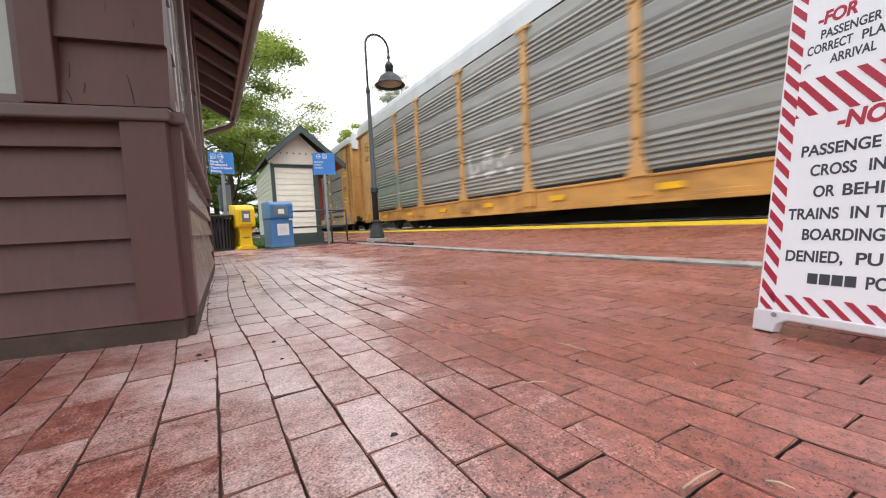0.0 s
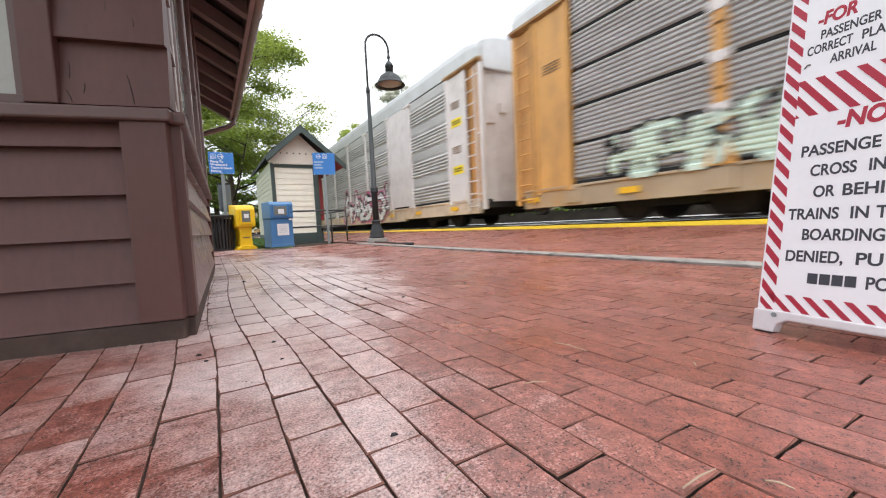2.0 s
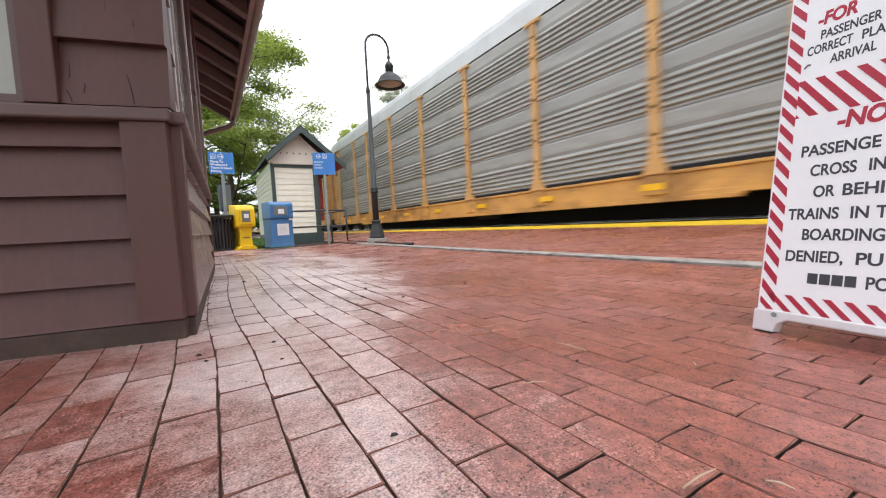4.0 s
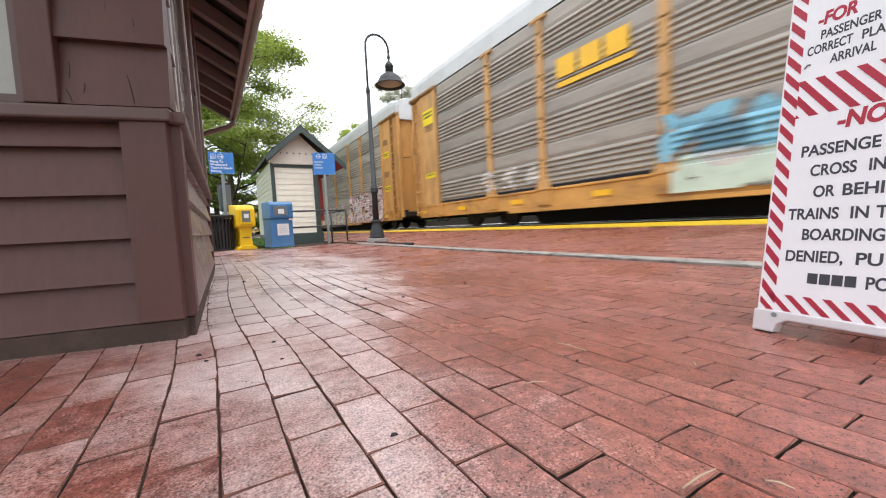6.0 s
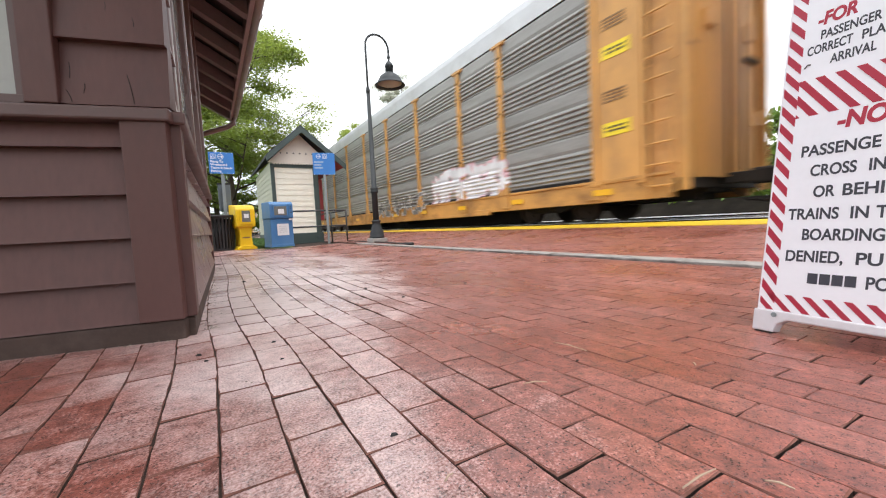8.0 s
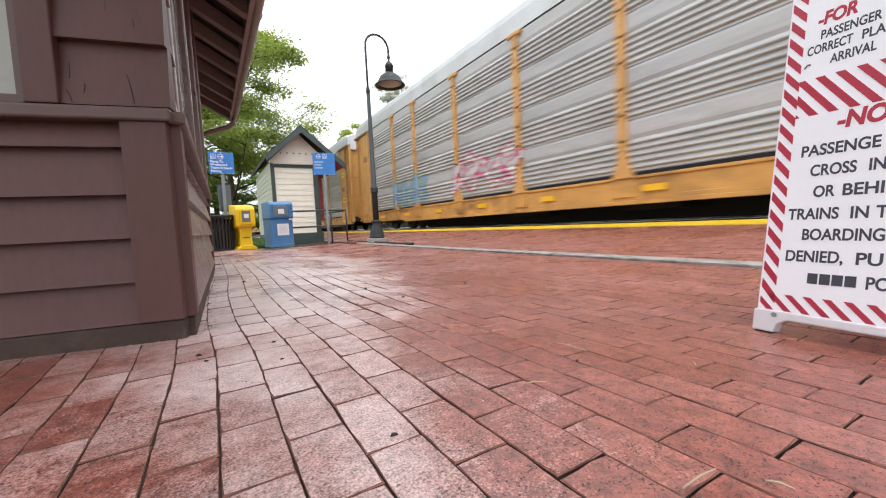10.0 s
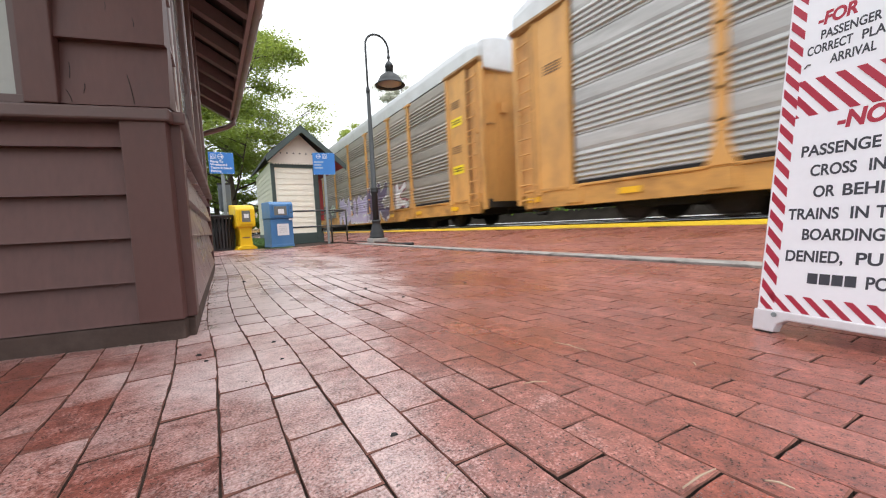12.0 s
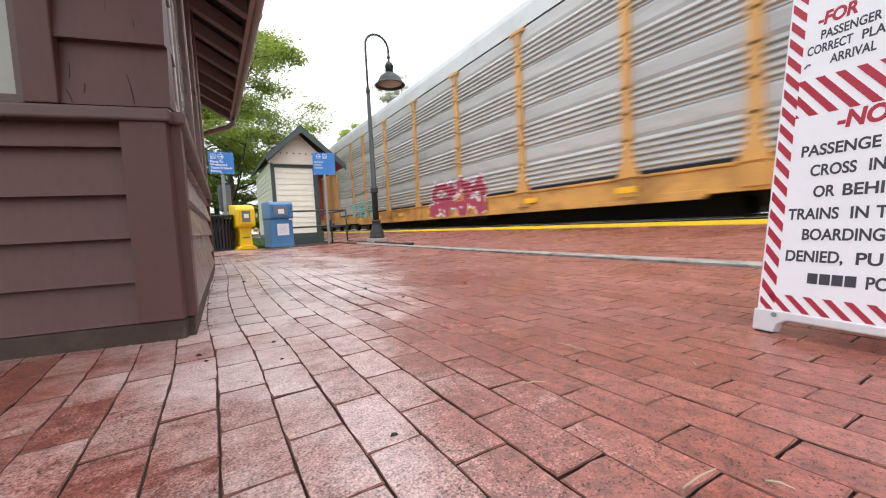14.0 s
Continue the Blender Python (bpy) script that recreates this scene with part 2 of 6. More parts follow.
M["leaf_deep"] = leaf_material("deep_leaf", (0.10, 0.165, 0.035))
M["blossom"] = leaf_material("pale_bud", (0.60, 0.60, 0.53), 0.2, (0.72, 0.72, 0.64, 1))
M["bud"] = leaf_material("young_leaf", (0.20, 0.25, 0.06), 0.3)


# ---- building blocks ----
def part(name, bm, material, parent=None, label="", m=None):
    """Link a bmesh as one mesh object, under a thing or a part when one is given."""
    me = bpy.data.meshes.new(name)
    bm.to_mesh(me)
    bm.free()
    for k in (material if isinstance(material, (list, tuple)) else [material]):
        me.materials.append(k)
    ob = new(name, me)
    if parent is not None:
        ob.parent = parent
    if m is not None:
        ob.matrix_basis = m
    if label:
        tagged(ob, label)
    return ob


def again(ob, parent, m=None, name=None):
    """One more object on the same mesh."""
    o = new(name or ob.name.split(".")[0], ob.data)
    o.parent = parent
    if m is not None:
        o.matrix_basis = m
    if "label" in ob:
        o["label"] = ob["label"]
    return o


def empty(name, m, label, category, group="", kind=""):
    o = new(name)
    o.empty_display_size = 0.2
    o.matrix_basis = m
    return tagged(o, label, category, group, kind)


def add_box(bm, x0, x1, y0, y1, z0, z1, bev=0.0, m=None, mi=0):
    r = bmesh.ops.create_cube(bm, size=1.0)
    vs = r["verts"]
    bmesh.ops.scale(bm, vec=(x1 - x0, y1 - y0, z1 - z0), verts=vs)
    bmesh.ops.translate(bm, vec=((x0 + x1) / 2, (y0 + y1) / 2, (z0 + z1) / 2), verts=vs)
    if m is not None:
        bmesh.ops.transform(bm, matrix=m, verts=vs)
    fs = list({f for v in vs for f in v.link_faces})
    for f in fs:
        f.material_index = mi
    if bev:
        es = list({e for v in vs for e in v.link_edges})
        bmesh.ops.bevel(bm, geom=es, offset=bev, segments=2, profile=0.5, affect="EDGES", material=-1)
    return bm


def box(x0, x1, y0, y1, z0, z1, bev=0.0, m=None):
    return add_box(bmesh.new(), x0, x1, y0, y1, z0, z1, bev, m)


def add_tube(bm, pts, radii, seg=10, caps=True, mi=0):
    """A round bar through the points, with a radius at each."""
    rings = []
    pts = [Vector(p) for p in pts]
    if not isinstance(radii, (list, tuple)):
        radii = [radii] * len(pts)
    up = None
    for i, p in enumerate(pts):
        d = (pts[min(i + 1, len(pts) - 1)] - pts[max(i - 1, 0)]).normalized()
        if up is None:
            up = d.orthogonal().normalized()
        else:
            up = (up - d * up.dot(d)).normalized()
        side = d.cross(up)
        rings.append([bm.verts.new(p + (up * math.cos(a) + side * math.sin(a)) * radii[i])
                      for a in (2 * math.pi * k / seg for k in range(seg))])
    for a, b in zip(rings, rings[1:]):
        for k in range(seg):
            f = bm.faces.new((a[k], a[(k + 1) % seg], b[(k + 1) % seg], b[k]))
            f.smooth, f.material_index = True, mi
    if caps:
        for rg, flip in ((rings[0], True), (rings[-1], False)):
            f = bm.faces.new(rg[::-1] if flip else rg)
            f.material_index = mi
    return bm


def tube(pts, radii, seg=10, caps=True):
    return add_tube(bmesh.new(), pts, radii, seg, caps)


def lathe(profile, seg=24):
    """A body of revolution about z from (radius, height) pairs."""
    bm = bmesh.new()
    rings = [[bm.verts.new((r * math.cos(a), r * math.sin(a), z)) for a in (2 * math.pi * k / seg for k in range(seg))] for r, z in profile]
    for a, b in zip(rings, rings[1:]):
        for k in range(seg):
            f = bm.faces.new((a[k], a[(k + 1) % seg], b[(k + 1) % seg], b[k]))
            f.smooth = True
    return bm


def prism(outline, y0, y1, axis="y", bev=0.0):
    """An outline of (a, b) pairs drawn out along an axis: 'y' takes (x, z), 'x' takes (y, z), 'z' takes (x, y)."""
    bm = bmesh.new()
    put = {"y": lambda a, b, t: (a, t, b), "x": lambda a, b, t: (t, a, b), "z": lambda a, b, t: (a, b, t)}[axis]
    lo = [bm.verts.new(put(a, b, y0)) for a, b in outline]
    hi = [bm.verts.new(put(a, b, y1)) for a, b in outline]
    k = len(outline)
    bm.faces.new(lo)
    bm.faces.new(hi[::-1])
    for i in range(k):
        bm.faces.new((lo[i], hi[i], hi[(i + 1) % k], lo[(i + 1) % k]))
    bmesh.ops.recalc_face_normals(bm, faces=bm.faces[:])
    if bev:
        bmesh.ops.bevel(bm, geom=bm.edges[:], offset=bev, segments=2, profile=0.5, affect="EDGES")
    return bm


def text(name, body, size, material, parent, m, bold=0.0, shear=0.0, align="LEFT", space=1.0, depth=0.0006):
    cu = bpy.data.curves.new(name, "FONT")
    cu.body, cu.size, cu.extrude, cu.offset, cu.shear = body, size, depth, bold, shear
    cu.align_x, cu.space_character = align, space
    cu.materials.append(material)
    o = new(name, cu)
    o.parent = parent
    o.matrix_basis = m
    return o


SPEED, PITCH = 19.909, 28.5
TRACK_X, RAIL_Z = 8.22, 0.222

# ---- ground, paving, track ----
def ground_sheet():
    bm = bmesh.new()
    xs = [-900, -60, -14, -6, 6.9, 10.6, 14, 30, 80, 900]
    ys = [-900, -60, -12, -2, 6, 10, 14, 20, 40, 120, 900]
    g = [[bm.verts.new((x, y, -0.10)) for y in ys] for x in xs]
    for i in range(len(xs) - 1):
        for j in range(len(ys) - 1):
            bm.faces.new((g[i][j], g[i + 1][j], g[i + 1][j + 1], g[i][j + 1]))
    return tagged(part("ground", bm, M["grass"]), "grassy ground reaching away past the tracks", "ground", kind="structure")


ground_sheet()
PL_X0, PL_X1, PL_Z0, PL_Z = 3.25, 6.45, -0.02, 0.2


FALL = ((-2.0, 0.45, 0.7, 1.0, 1.2, 1.5, 1.8, 2.4, 3.05), (0.0, 0.0, -0.0095, -0.026, -0.0385, -0.0505, -0.055, -0.05, -0.03))


def paving_z(x):
    """The paving falls gently from beside the building towards the drain strip."""
    return float(np.interp(x, *FALL))


def platform_z(x):
    return PL_Z0 + (PL_Z - PL_Z0) * (x - PL_X0) / (PL_X1 - PL_X0)


def paving_bed():
    prof = [(-1.4, -0.12)] + [(x, paving_z(x) - (0.004 if x < 0.3 else 0.010)) for x in (-1.4, 0.15, 0.45, 0.7, 1.0, 1.2, 1.5, 1.8, 2.4, 3.05)] + [(3.05, -0.12)]
    return prism(prof, -2.0, 18.2, "y")


pavement = tagged(part("pavement", paving_bed(), M["joint"]), "damp red brick pavement beside the station building", "pavement", kind="structure")
strip = tagged(part("trim", box(3.05, 3.25, -3.0, 9.3, -0.12, -0.012, 0.006), M["strip"]), "weathered concrete drain strip in the paving", "kerb", kind="structure")


def slab(x0, x1, y0, y1, dz, base=-0.15):
    out = [(x0, base), (x1, base), (x1, platform_z(x1) + dz), (x0, platform_z(x0) + dz)]
    return prism(out, y0, y1, "y")


platform = tagged(part("platform", slab(3.25, 6.45, -6.0, 60.0, -0.006), M["joint"]), "red brick station platform rising gently to the track edge", "platform", kind="structure")
line = tagged(part("trim", slab(5.85, 6.47, -6.0, 60.0, 0.004), M["yellow_line"]), "yellow painted warning line along the platform edge", "warning line", kind="structure")

# track
def rails(y0, y1, track):
    """Two rails: rusty web and foot, and a head polished by the wheels."""
    web = [(-0.07, -0.15), (0.07, -0.15), (0.07, -0.135), (0.012, -0.11), (0.012, -0.04), (0.036, -0.03), (0.036, -0.018), (-0.036, -0.018), (-0.036, -0.03), (-0.012, -0.04), (-0.012, -0.11), (-0.07, -0.135)]
    head = [(-0.036, -0.018), (0.036, -0.018), (0.036, -0.006), (0.030, 0.0), (-0.030, 0.0), (-0.036, -0.006)]
    for x in (-0.7535, 0.7535):
        r = part("rail", prism(web, y0, y1, "y"), M["rail_web"], track, "", pose(x, 0, 0))
        part("rail_head", prism(head, y0, y1, "y"), M["rail"], r, "polished rail head, its gleam put into a pale colour")


bed = tagged(part("track_bed", prism([(6.48, -0.2), (6.48, 0.03), (10.0, 0.03), (10.5, -0.14), (10.5, -0.2)], -40, 160, "y"), M["ballast"]), "stone ballast under the track, coloured near black for the train's shade", "track bed", kind="structure")
track = empty("railway_track", pose(TRACK_X, 0, RAIL_Z), "steel rails on wooden ties in ballast", "track")
rails(-40, 160, track)
tie = part("tie", box(-1.28, 1.28, -0.11, 0.11, -0.30, -0.155, 0.008), M["tie"], track, "", pose(0, -5, 0))
for i in range(1, 70):
    again(tie, track, pose(0, -5 + i * 0.55, 0))
# ---- the freight train ----
POSTS = (-11.8, -9.0, -7.05, -4.23, -1.41, 1.41, 4.23, 7.05, 9.0, 11.8)
SIDE = -1.5
Z_LOW, Z_TOP = 1.17, 5.10


def rack_yellow(name, col, grime):
    return mat(name, col, 0.55, var=0.14, scale=1.3, fine=25, bump=0.08, stain=(0.26, 0.15, 0.07), stain_amt=grime, stain_scale=1.6, stretch=(1, 1, 0.45))


def sheet_steel(name, col, grime, metal=0.1):
    col = tuple(k * v for k, v in zip((0.97, 0.925, 0.89), col))
    return mat(name, col, 0.48, metal=metal, var=0.2, scale=1.1, fine=18, bump=0.05, stain=(0.165, 0.155, 0.14), stain_amt=grime, stain_scale=1.3, spread=0.10, stretch=(1, 0.4, 1.6))


M["rack_yellow"] = rack_yellow("rack_yellow_paint", (0.64, 0.335, 0.10), 0.45)
M["rack_yellow_old"] = rack_yellow("rack_yellow_faded", (0.62, 0.345, 0.125), 0.6)
M["rack_sill"] = mat("rack_dirty_sill", (0.58, 0.30, 0.085), 0.62, var=0.25, scale=1.2, fine=22, bump=0.1, stain=(0.20, 0.095, 0.04), stain_amt=0.75, stain_scale=0.9, stretch=(1, 1, 1.8))
M["rack_white"] = mat("rack_white_paint", (0.70, 0.66, 0.65), 0.5, var=0.1, scale=1.2, fine=20, bump=0.05, stain=(0.42, 0.36, 0.33), stain_amt=0.4, stain_scale=1.5)
M["rack_grime"] = mat("rack_grimy_sill", (0.40, 0.31, 0.22), 0.65, var=0.25, scale=1.2, stain=(0.5, 0.26, 0.08), stain_amt=0.6, stain_scale=0.8)
M["rack_rust"] = mat("rack_rusty_edge", (0.34, 0.19, 0.075), 0.65, var=0.25, stain=(0.12, 0.06, 0.03), stain_amt=0.7)
M["rack_tan"] = mat("rack_tan_sill", (0.62, 0.50, 0.40), 0.6, var=0.15, stain=(0.3, 0.22, 0.16), stain_amt=0.6)
M["steel_dark"] = sheet_steel("weathered_sheet", (0.315, 0.325, 0.32), 0.5)
M["steel_mid"] = sheet_steel("grey_sheet", (0.42, 0.435, 0.44), 0.4)
M["steel_light"] = sheet_steel("bright_sheet", (0.46, 0.475, 0.49), 0.3)
M["steel_tan"] = sheet_steel("dusty_sheet", (0.345, 0.325, 0.295), 0.5)
M["steel_fine"] = sheet_steel("blue_grey_sheet", (0.40, 0.41, 0.43), 0.35)
M["rack_grimy"] = mat("rack_grimy_yellow", (0.58, 0.30, 0.10), 0.62, var=0.25, scale=1.5, fine=25, bump=0.1, stain=(0.16, 0.085, 0.045), stain_amt=0.75, stain_scale=1.4, stretch=(1, 1, 0.5))
M["roof_white"] = mat("rack_roof", (0.60, 0.61, 0.625), 0.5, metal=0.2, var=0.12, scale=1.5, fine=15, bump=0.06, stain=(0.38, 0.37, 0.35), stain_amt=0.35, stain_scale=0.9)
M["under"] = mat("underframe_grime", (0.030, 0.025, 0.022), 0.85, var=0.4, scale=3, fine=30, bump=0.3)
M["wheel"] = mat("wheel_steel", (0.07, 0.05, 0.04), 0.6, metal=0.4, var=0.4)
M["reflector"] = mat("yellow_reflective_tape", (0.85, 0.48, 0.015), 0.35, var=0.1)
M["label"] = mat("lemon_label", (0.85, 0.66, 0.02), 0.4, var=0.08)
M["slot"] = mat("dark_slot", (0.012, 0.011, 0.011), 0.9, bump=0)
M["brown_mark"] = mat("stencil_ink", (0.20, 0.12, 0.06), 0.7, bump=0)


def paint(name, col):
    if name not in M:
        M[name] = mat("spray_" + name, col, 0.5, var=0.22, scale=2.5, fine=22, bump=0)
    return M[name]


def profile(style):
    """Heights and depths of the pressed side sheets, from the sill to the roof rail."""
    pts = []
    if style == "fine":
        n, h = 5, (Z_TOP - Z_LOW) / 5
        for i in range(n):
            z = Z_LOW + i * h
            pts += [(z, -0.056), (z + 0.048, -0.056), (z + 0.05, 0.0)]
            c = 8
            q = (h - 0.065) / c
            for k in range(c):
                a = z + 0.055 + k * q
                pts += [(a, 0.0), (a + q * 0.28, 0.03), (a + q * 0.6, 0.03), (a + q * 0.88, 0.0)]
    else:
        n, h = 4, (Z_TOP - Z_LOW) / 4
        for i in range(n):
            z = Z_LOW + i * h
            pts += [(z, -0.012), (z + 0.012, -0.012), (z + 0.014, 0.01)]
            for k in range(5):
                a = z + 0.06 + k * 0.115
                pts += [(a, 0.0), (a + 0.016, 0.034), (a + 0.028, 0.044), (a + 0.046, 0.041), (a + 0.104, 0.0)]
            pts += [(z + 0.66, 0.008), (z + 0.70, 0.018), (z + h - 0.05, 0.018), (z + h - 0.02, 0.01), (z + h - 0.002, 0.01)]
    return pts


def depth_at(prof, z):
    if z < Z_LOW:
        return 0.035
    for (a, d), (b, e) in zip(prof, prof[1:]):
        if a <= z <= b and b > a:
            return d + (e - d) * (z - a) / (b - a)
    return prof[-1][1]


def sheet(prof, width):
    """One side sheet: the pressed face, a plain back and closed edges."""
    bm = bmesh.new()
    w = width / 2 - 0.01
    cols = [[(bm.verts.new((-d, y, z)), bm.verts.new((0.06, y, z))) for z, d in prof] for y in (-w, w)]
    for i in range(len(prof) - 1):
        (a, ab), (b, bb) = cols[0][i], cols[0][i + 1]
        (c, cb), (d, db) = cols[1][i], cols[1][i + 1]
        bm.faces.new((a, b, d, c))
        bm.faces.new((ab, cb, db, bb))
        bm.faces.new((a, ab, bb, b))
        bm.faces.new((c, d, db, cb))
    bmesh.ops.recalc_face_normals(bm, faces=bm.faces[:])
    return bm


def post_mesh():
    """A rack post: a channel that widens into a gusset at the sill and ends in a cap bracket."""
    bm = bmesh.new()
    add_box(bm, -0.085, 0.02, -0.085, 0.085, 1.6, 5.12, 0.012)
    out = [(-0.085, 1.6), (-0.1, 1.42), (-0.22, 1.08), (0.22, 1.08), (0.1, 1.42), (0.085, 1.6)]
    lo = [bm.verts.new((-0.082, a, b)) for a, b in out]
    hi = [bm.verts.new((0.0, a, b)) for a, b in out]
    bm.faces.new(lo[::-1])
    bm.faces.new(hi)
    for i in range(6):
        bm.faces.new((lo[i], lo[(i + 1) % 6], hi[(i + 1) % 6], hi[i]))
    add_box(bm, -0.10, 0.02, -0.24, 0.24, 5.02, 5.10, 0.012)
    for i in range(7):
        z = 1.75 + i * 0.49
        add_box(bm, -0.085, 0.0, -0.125, 0.125, z, z + 0.06, 0.006)
    bmesh.ops.recalc_face_normals(bm, faces=bm.faces[:])
    return bm


def roof_mesh():
    """The roof: near-upright edges, a rounded crown, pressed cross ribs."""
    bm = bmesh.new()
    half = [(1.52, 5.14), (1.53, 5.53), (1.505, 5.70), (1.41, 5.80), (1.0, 5.885), (0.5, 5.93), (0.0, 5.945)]
    sec = [(-x, z) for x, z in half] + [(x, z) for x, z in half[-2::-1]]
    rings = []
    n = 46
    for i in range(n + 1):
        y = -13.55 + 27.1 * i / n
        lift = 0.018 if i % 2 else 0.0
        e = 13.55 - abs(y)
        drop = 0.16 * max(0.0, 1 - e / 0.9) ** 2
        rings.append([bm.verts.new((x, y, 5.14 + (z - 5.14) * (1 - drop * 1.6) + (lift if z > 5.5 else 0))) for x, z in sec])
    for a, b in zip(rings, rings[1:]):
        for j in range(len(sec) - 1):
            bm.faces.new((a[j], a[j + 1], b[j + 1], b[j]))
        bm.faces.new((a[0], b[0], b[-1], a[-1]))
    bm.faces.new(rings[0])
    bm.faces.new(rings[-1])
    bmesh.ops.recalc_face_normals(bm, faces=bm.faces[:])
    return bm


def end_panel_mesh():
    """The flat plate beside the end doors, with its corner posts and pressed edges (towards +y)."""
    bm = bmesh.new()
    add_box(bm, -0.05, 0.03, 11.9, 12.75, 1.02, 5.06, 0.01)
    return bm


def ladder_mesh():
    bm = bmesh.new()
    for y in (12.93, 13.38):
        add_box(bm, -0.10, -0.075, y - 0.025, y + 0.025, 0.72, 4.95, 0.006)
        for z in (1.2, 3.0, 4.7):
            add_box(bm, -0.08, 0.05, y - 0.02, y + 0.02, z, z + 0.03)
    for i in range(11):
        z = 0.86 + i * 0.38
        add_tube(bm, [(-0.09, 12.93, z), (-0.09, 13.38, z)], 0.019, 6)
    return bm


def end_door_mesh():
    """The pair of radial end doors: a bowed plate with upright pressings and lock rods (towards +y)."""
    bm = bmesh.new()
    n = 12
    rows = []
    for z in (0.98, 2.2, 3.4, 4.95):
        row = []
        for i in range(n + 1):
            x = -1.4 + 2.8 * i / n
            row.append(bm.verts.new((x, 13.42 + 0.16 * (1 - (x / 1.4) ** 2), z)))
        rows.append(row)
    for a, b in zip(rows, rows[1:]):
        for i in range(n):
            bm.faces.new((a[i], a[i + 1], b[i + 1], b[i]))
    return bm


def end_hood_mesh():
    bm = bmesh.new()
    half = [(1.42, 4.86), (1.46, 5.46), (1.38, 5.68), (1.0, 5.80), (0.5, 5.85), (0.0, 5.87)]
    sec = [(-x, z) for x, z in half] + [(x, z) for x, z in half[-2::-1]]
    a = [bm.verts.new((x, 13.5, z)) for x, z in sec]
    b = [bm.verts.new((x, 13.62, z - (0.04 if z > 5 else 0))) for x, z in sec]
    bm.faces.new(b)
    for i in range(len(sec)):
        bm.faces.new((a[i], a[(i + 1) % len(sec)], b[(i + 1) % len(sec)], b[i]))
    bm.faces.new(a[::-1])
    bmesh.ops.recalc_face_normals(bm, faces=bm.faces[:])
    return bm


def sill_mesh():
    """The long side sill: a channel with lips, jacking pads and stake pockets, kinked up over the trucks."""
    bm = bmesh.new()
    add_box(bm, -0.02, 0.12, -13.3, 13.3, 0.64, 1.09, 0.01)
    add_box(bm, -0.05, 0.10, -8.3, 8.3, 0.56, 0.64, 0.01)
    add_box(bm, -0.055, 0.10, -13.3, 13.3, 1.045, 1.10, 0.01)
    for y in POSTS:
        add_box(bm, -0.06, 0.05, y - 0.2, y + 0.2, 0.70, 1.045, 0.012)
    for y in (-8.0, -2.8, 0.2, 5.5, 8.0):
        add_box(bm, -0.045, 0.05, y - 0.35, y + 0.35, 0.60, 0.72, 0.01)
    return bm


def truck_frame_mesh():
    bm = bmesh.new()
    for x in (-1.0, 1.0):
        s = [(-1.25, 0.48), (-1.25, 0.66), (-0.7, 0.80), (0.7, 0.80), (1.25, 0.66), (1.25, 0.48), (0.95, 0.44), (0.45, 0.30), (-0.45, 0.30), (-0.95, 0.44)]
        t = prism(s, x - 0.07, x + 0.07, "x", 0.015)
        me = bpy.data.meshes.new("tmp")
        t.to_mesh(me)
        t.free()
        bm.from_mesh(me)
        bpy.data.meshes.remove(me)
        for y in (-0.2, 0.0, 0.2):
            add_tube(bm, [(x * 1.02, y, 0.36), (x * 1.02, y, 0.68)], 0.07, 8)
    add_box(bm, -0.95, 0.95, -0.22, 0.22, 0.52, 0.86, 0.03)
    return bm


def wheelset_mesh():
    bm = bmesh.new()
    for s in (-1, 1):
        prof = [(0.0, 0.80), (0.12, 0.80), (0.15, 0.77), (0.34, 0.755), (0.36, 0.79), (0.415, 0.79), (0.42, 0.70), (0.445, 0.69), (0.445, 0.66), (0.35, 0.66), (0.15, 0.70), (0.0, 0.70)]
        ring = []
        for r, x in prof:
            ring.append([bm.verts.new((s * x, max(r, 0.001) * math.cos(a), max(r, 0.001) * math.sin(a))) for a in (2 * math.pi * k / 28 for k in range(28))])
        for a, b in zip(ring, ring[1:]):
            for k in range(28):
                bm.faces.new((a[k], a[(k + 1) % 28], b[(k + 1) % 28], b[k]))
        for k in range(4):
            c = k * math.pi / 2
            add_tube(bm, [(s * 0.755, 0.24 * math.cos(c), 0.24 * math.sin(c)), (s * 0.80, 0.24 * math.cos(c), 0.24 * math.sin(c))], 0.035, 6)
    add_tube(bm, [(-1.02, 0, 0), (1.02, 0, 0)], 0.075, 10)
    bmesh.ops.recalc_face_normals(bm, faces=bm.faces[:])
    return bm


def underframe_mesh():
    bm = bmesh.new()
    add_box(bm, -0.35, 0.35, -13.2, 13.2, 0.60, 1.0, 0.02)
    add_box(bm, -0.42, 0.42, -8.4, 8.4, 0.27, 0.62, 0.02)
    add_box(bm, -1.36, 1.36, -13.3, 13.3, 1.10, 1.15)
    for i in range(17):
        y = -12.0 + i * 1.5
        if not 8.6 < abs(y) < 11.5:
            add_box(bm, -1.35, 1.35, y - 0.06, y + 0.06, 0.78, 1.1)
    add_box(bm, -1.1, -0.5, -2.2, -1.0, 0.45, 0.9, 0.03)
    add_tube(bm, [(-0.8, 1.0, 0.66), (-0.8, 2.6, 0.66)], 0.22, 12)
    return bm


def coupler_mesh():
    bm = bmesh.new()
    add_box(bm, -0.13, 0.13, 13.0, 13.95, 0.86, 1.06, 0.02)
    add_box(bm, -0.2, 0.2, 13.9, 14.24, 0.82, 1.10, 0.05)
    add_box(bm, -0.42, 0.42, 13.2, 13.4, 0.72, 1.12, 0.02)
    add_tube(bm, [(-0.35, 13.4, 0.8), (-0.4, 13.7, 0.55), (-0.38, 14.0, 0.5), (-0.34, 14.2, 0.62)], 0.025, 6)
    return bm


SHARED, wheels = {}, []


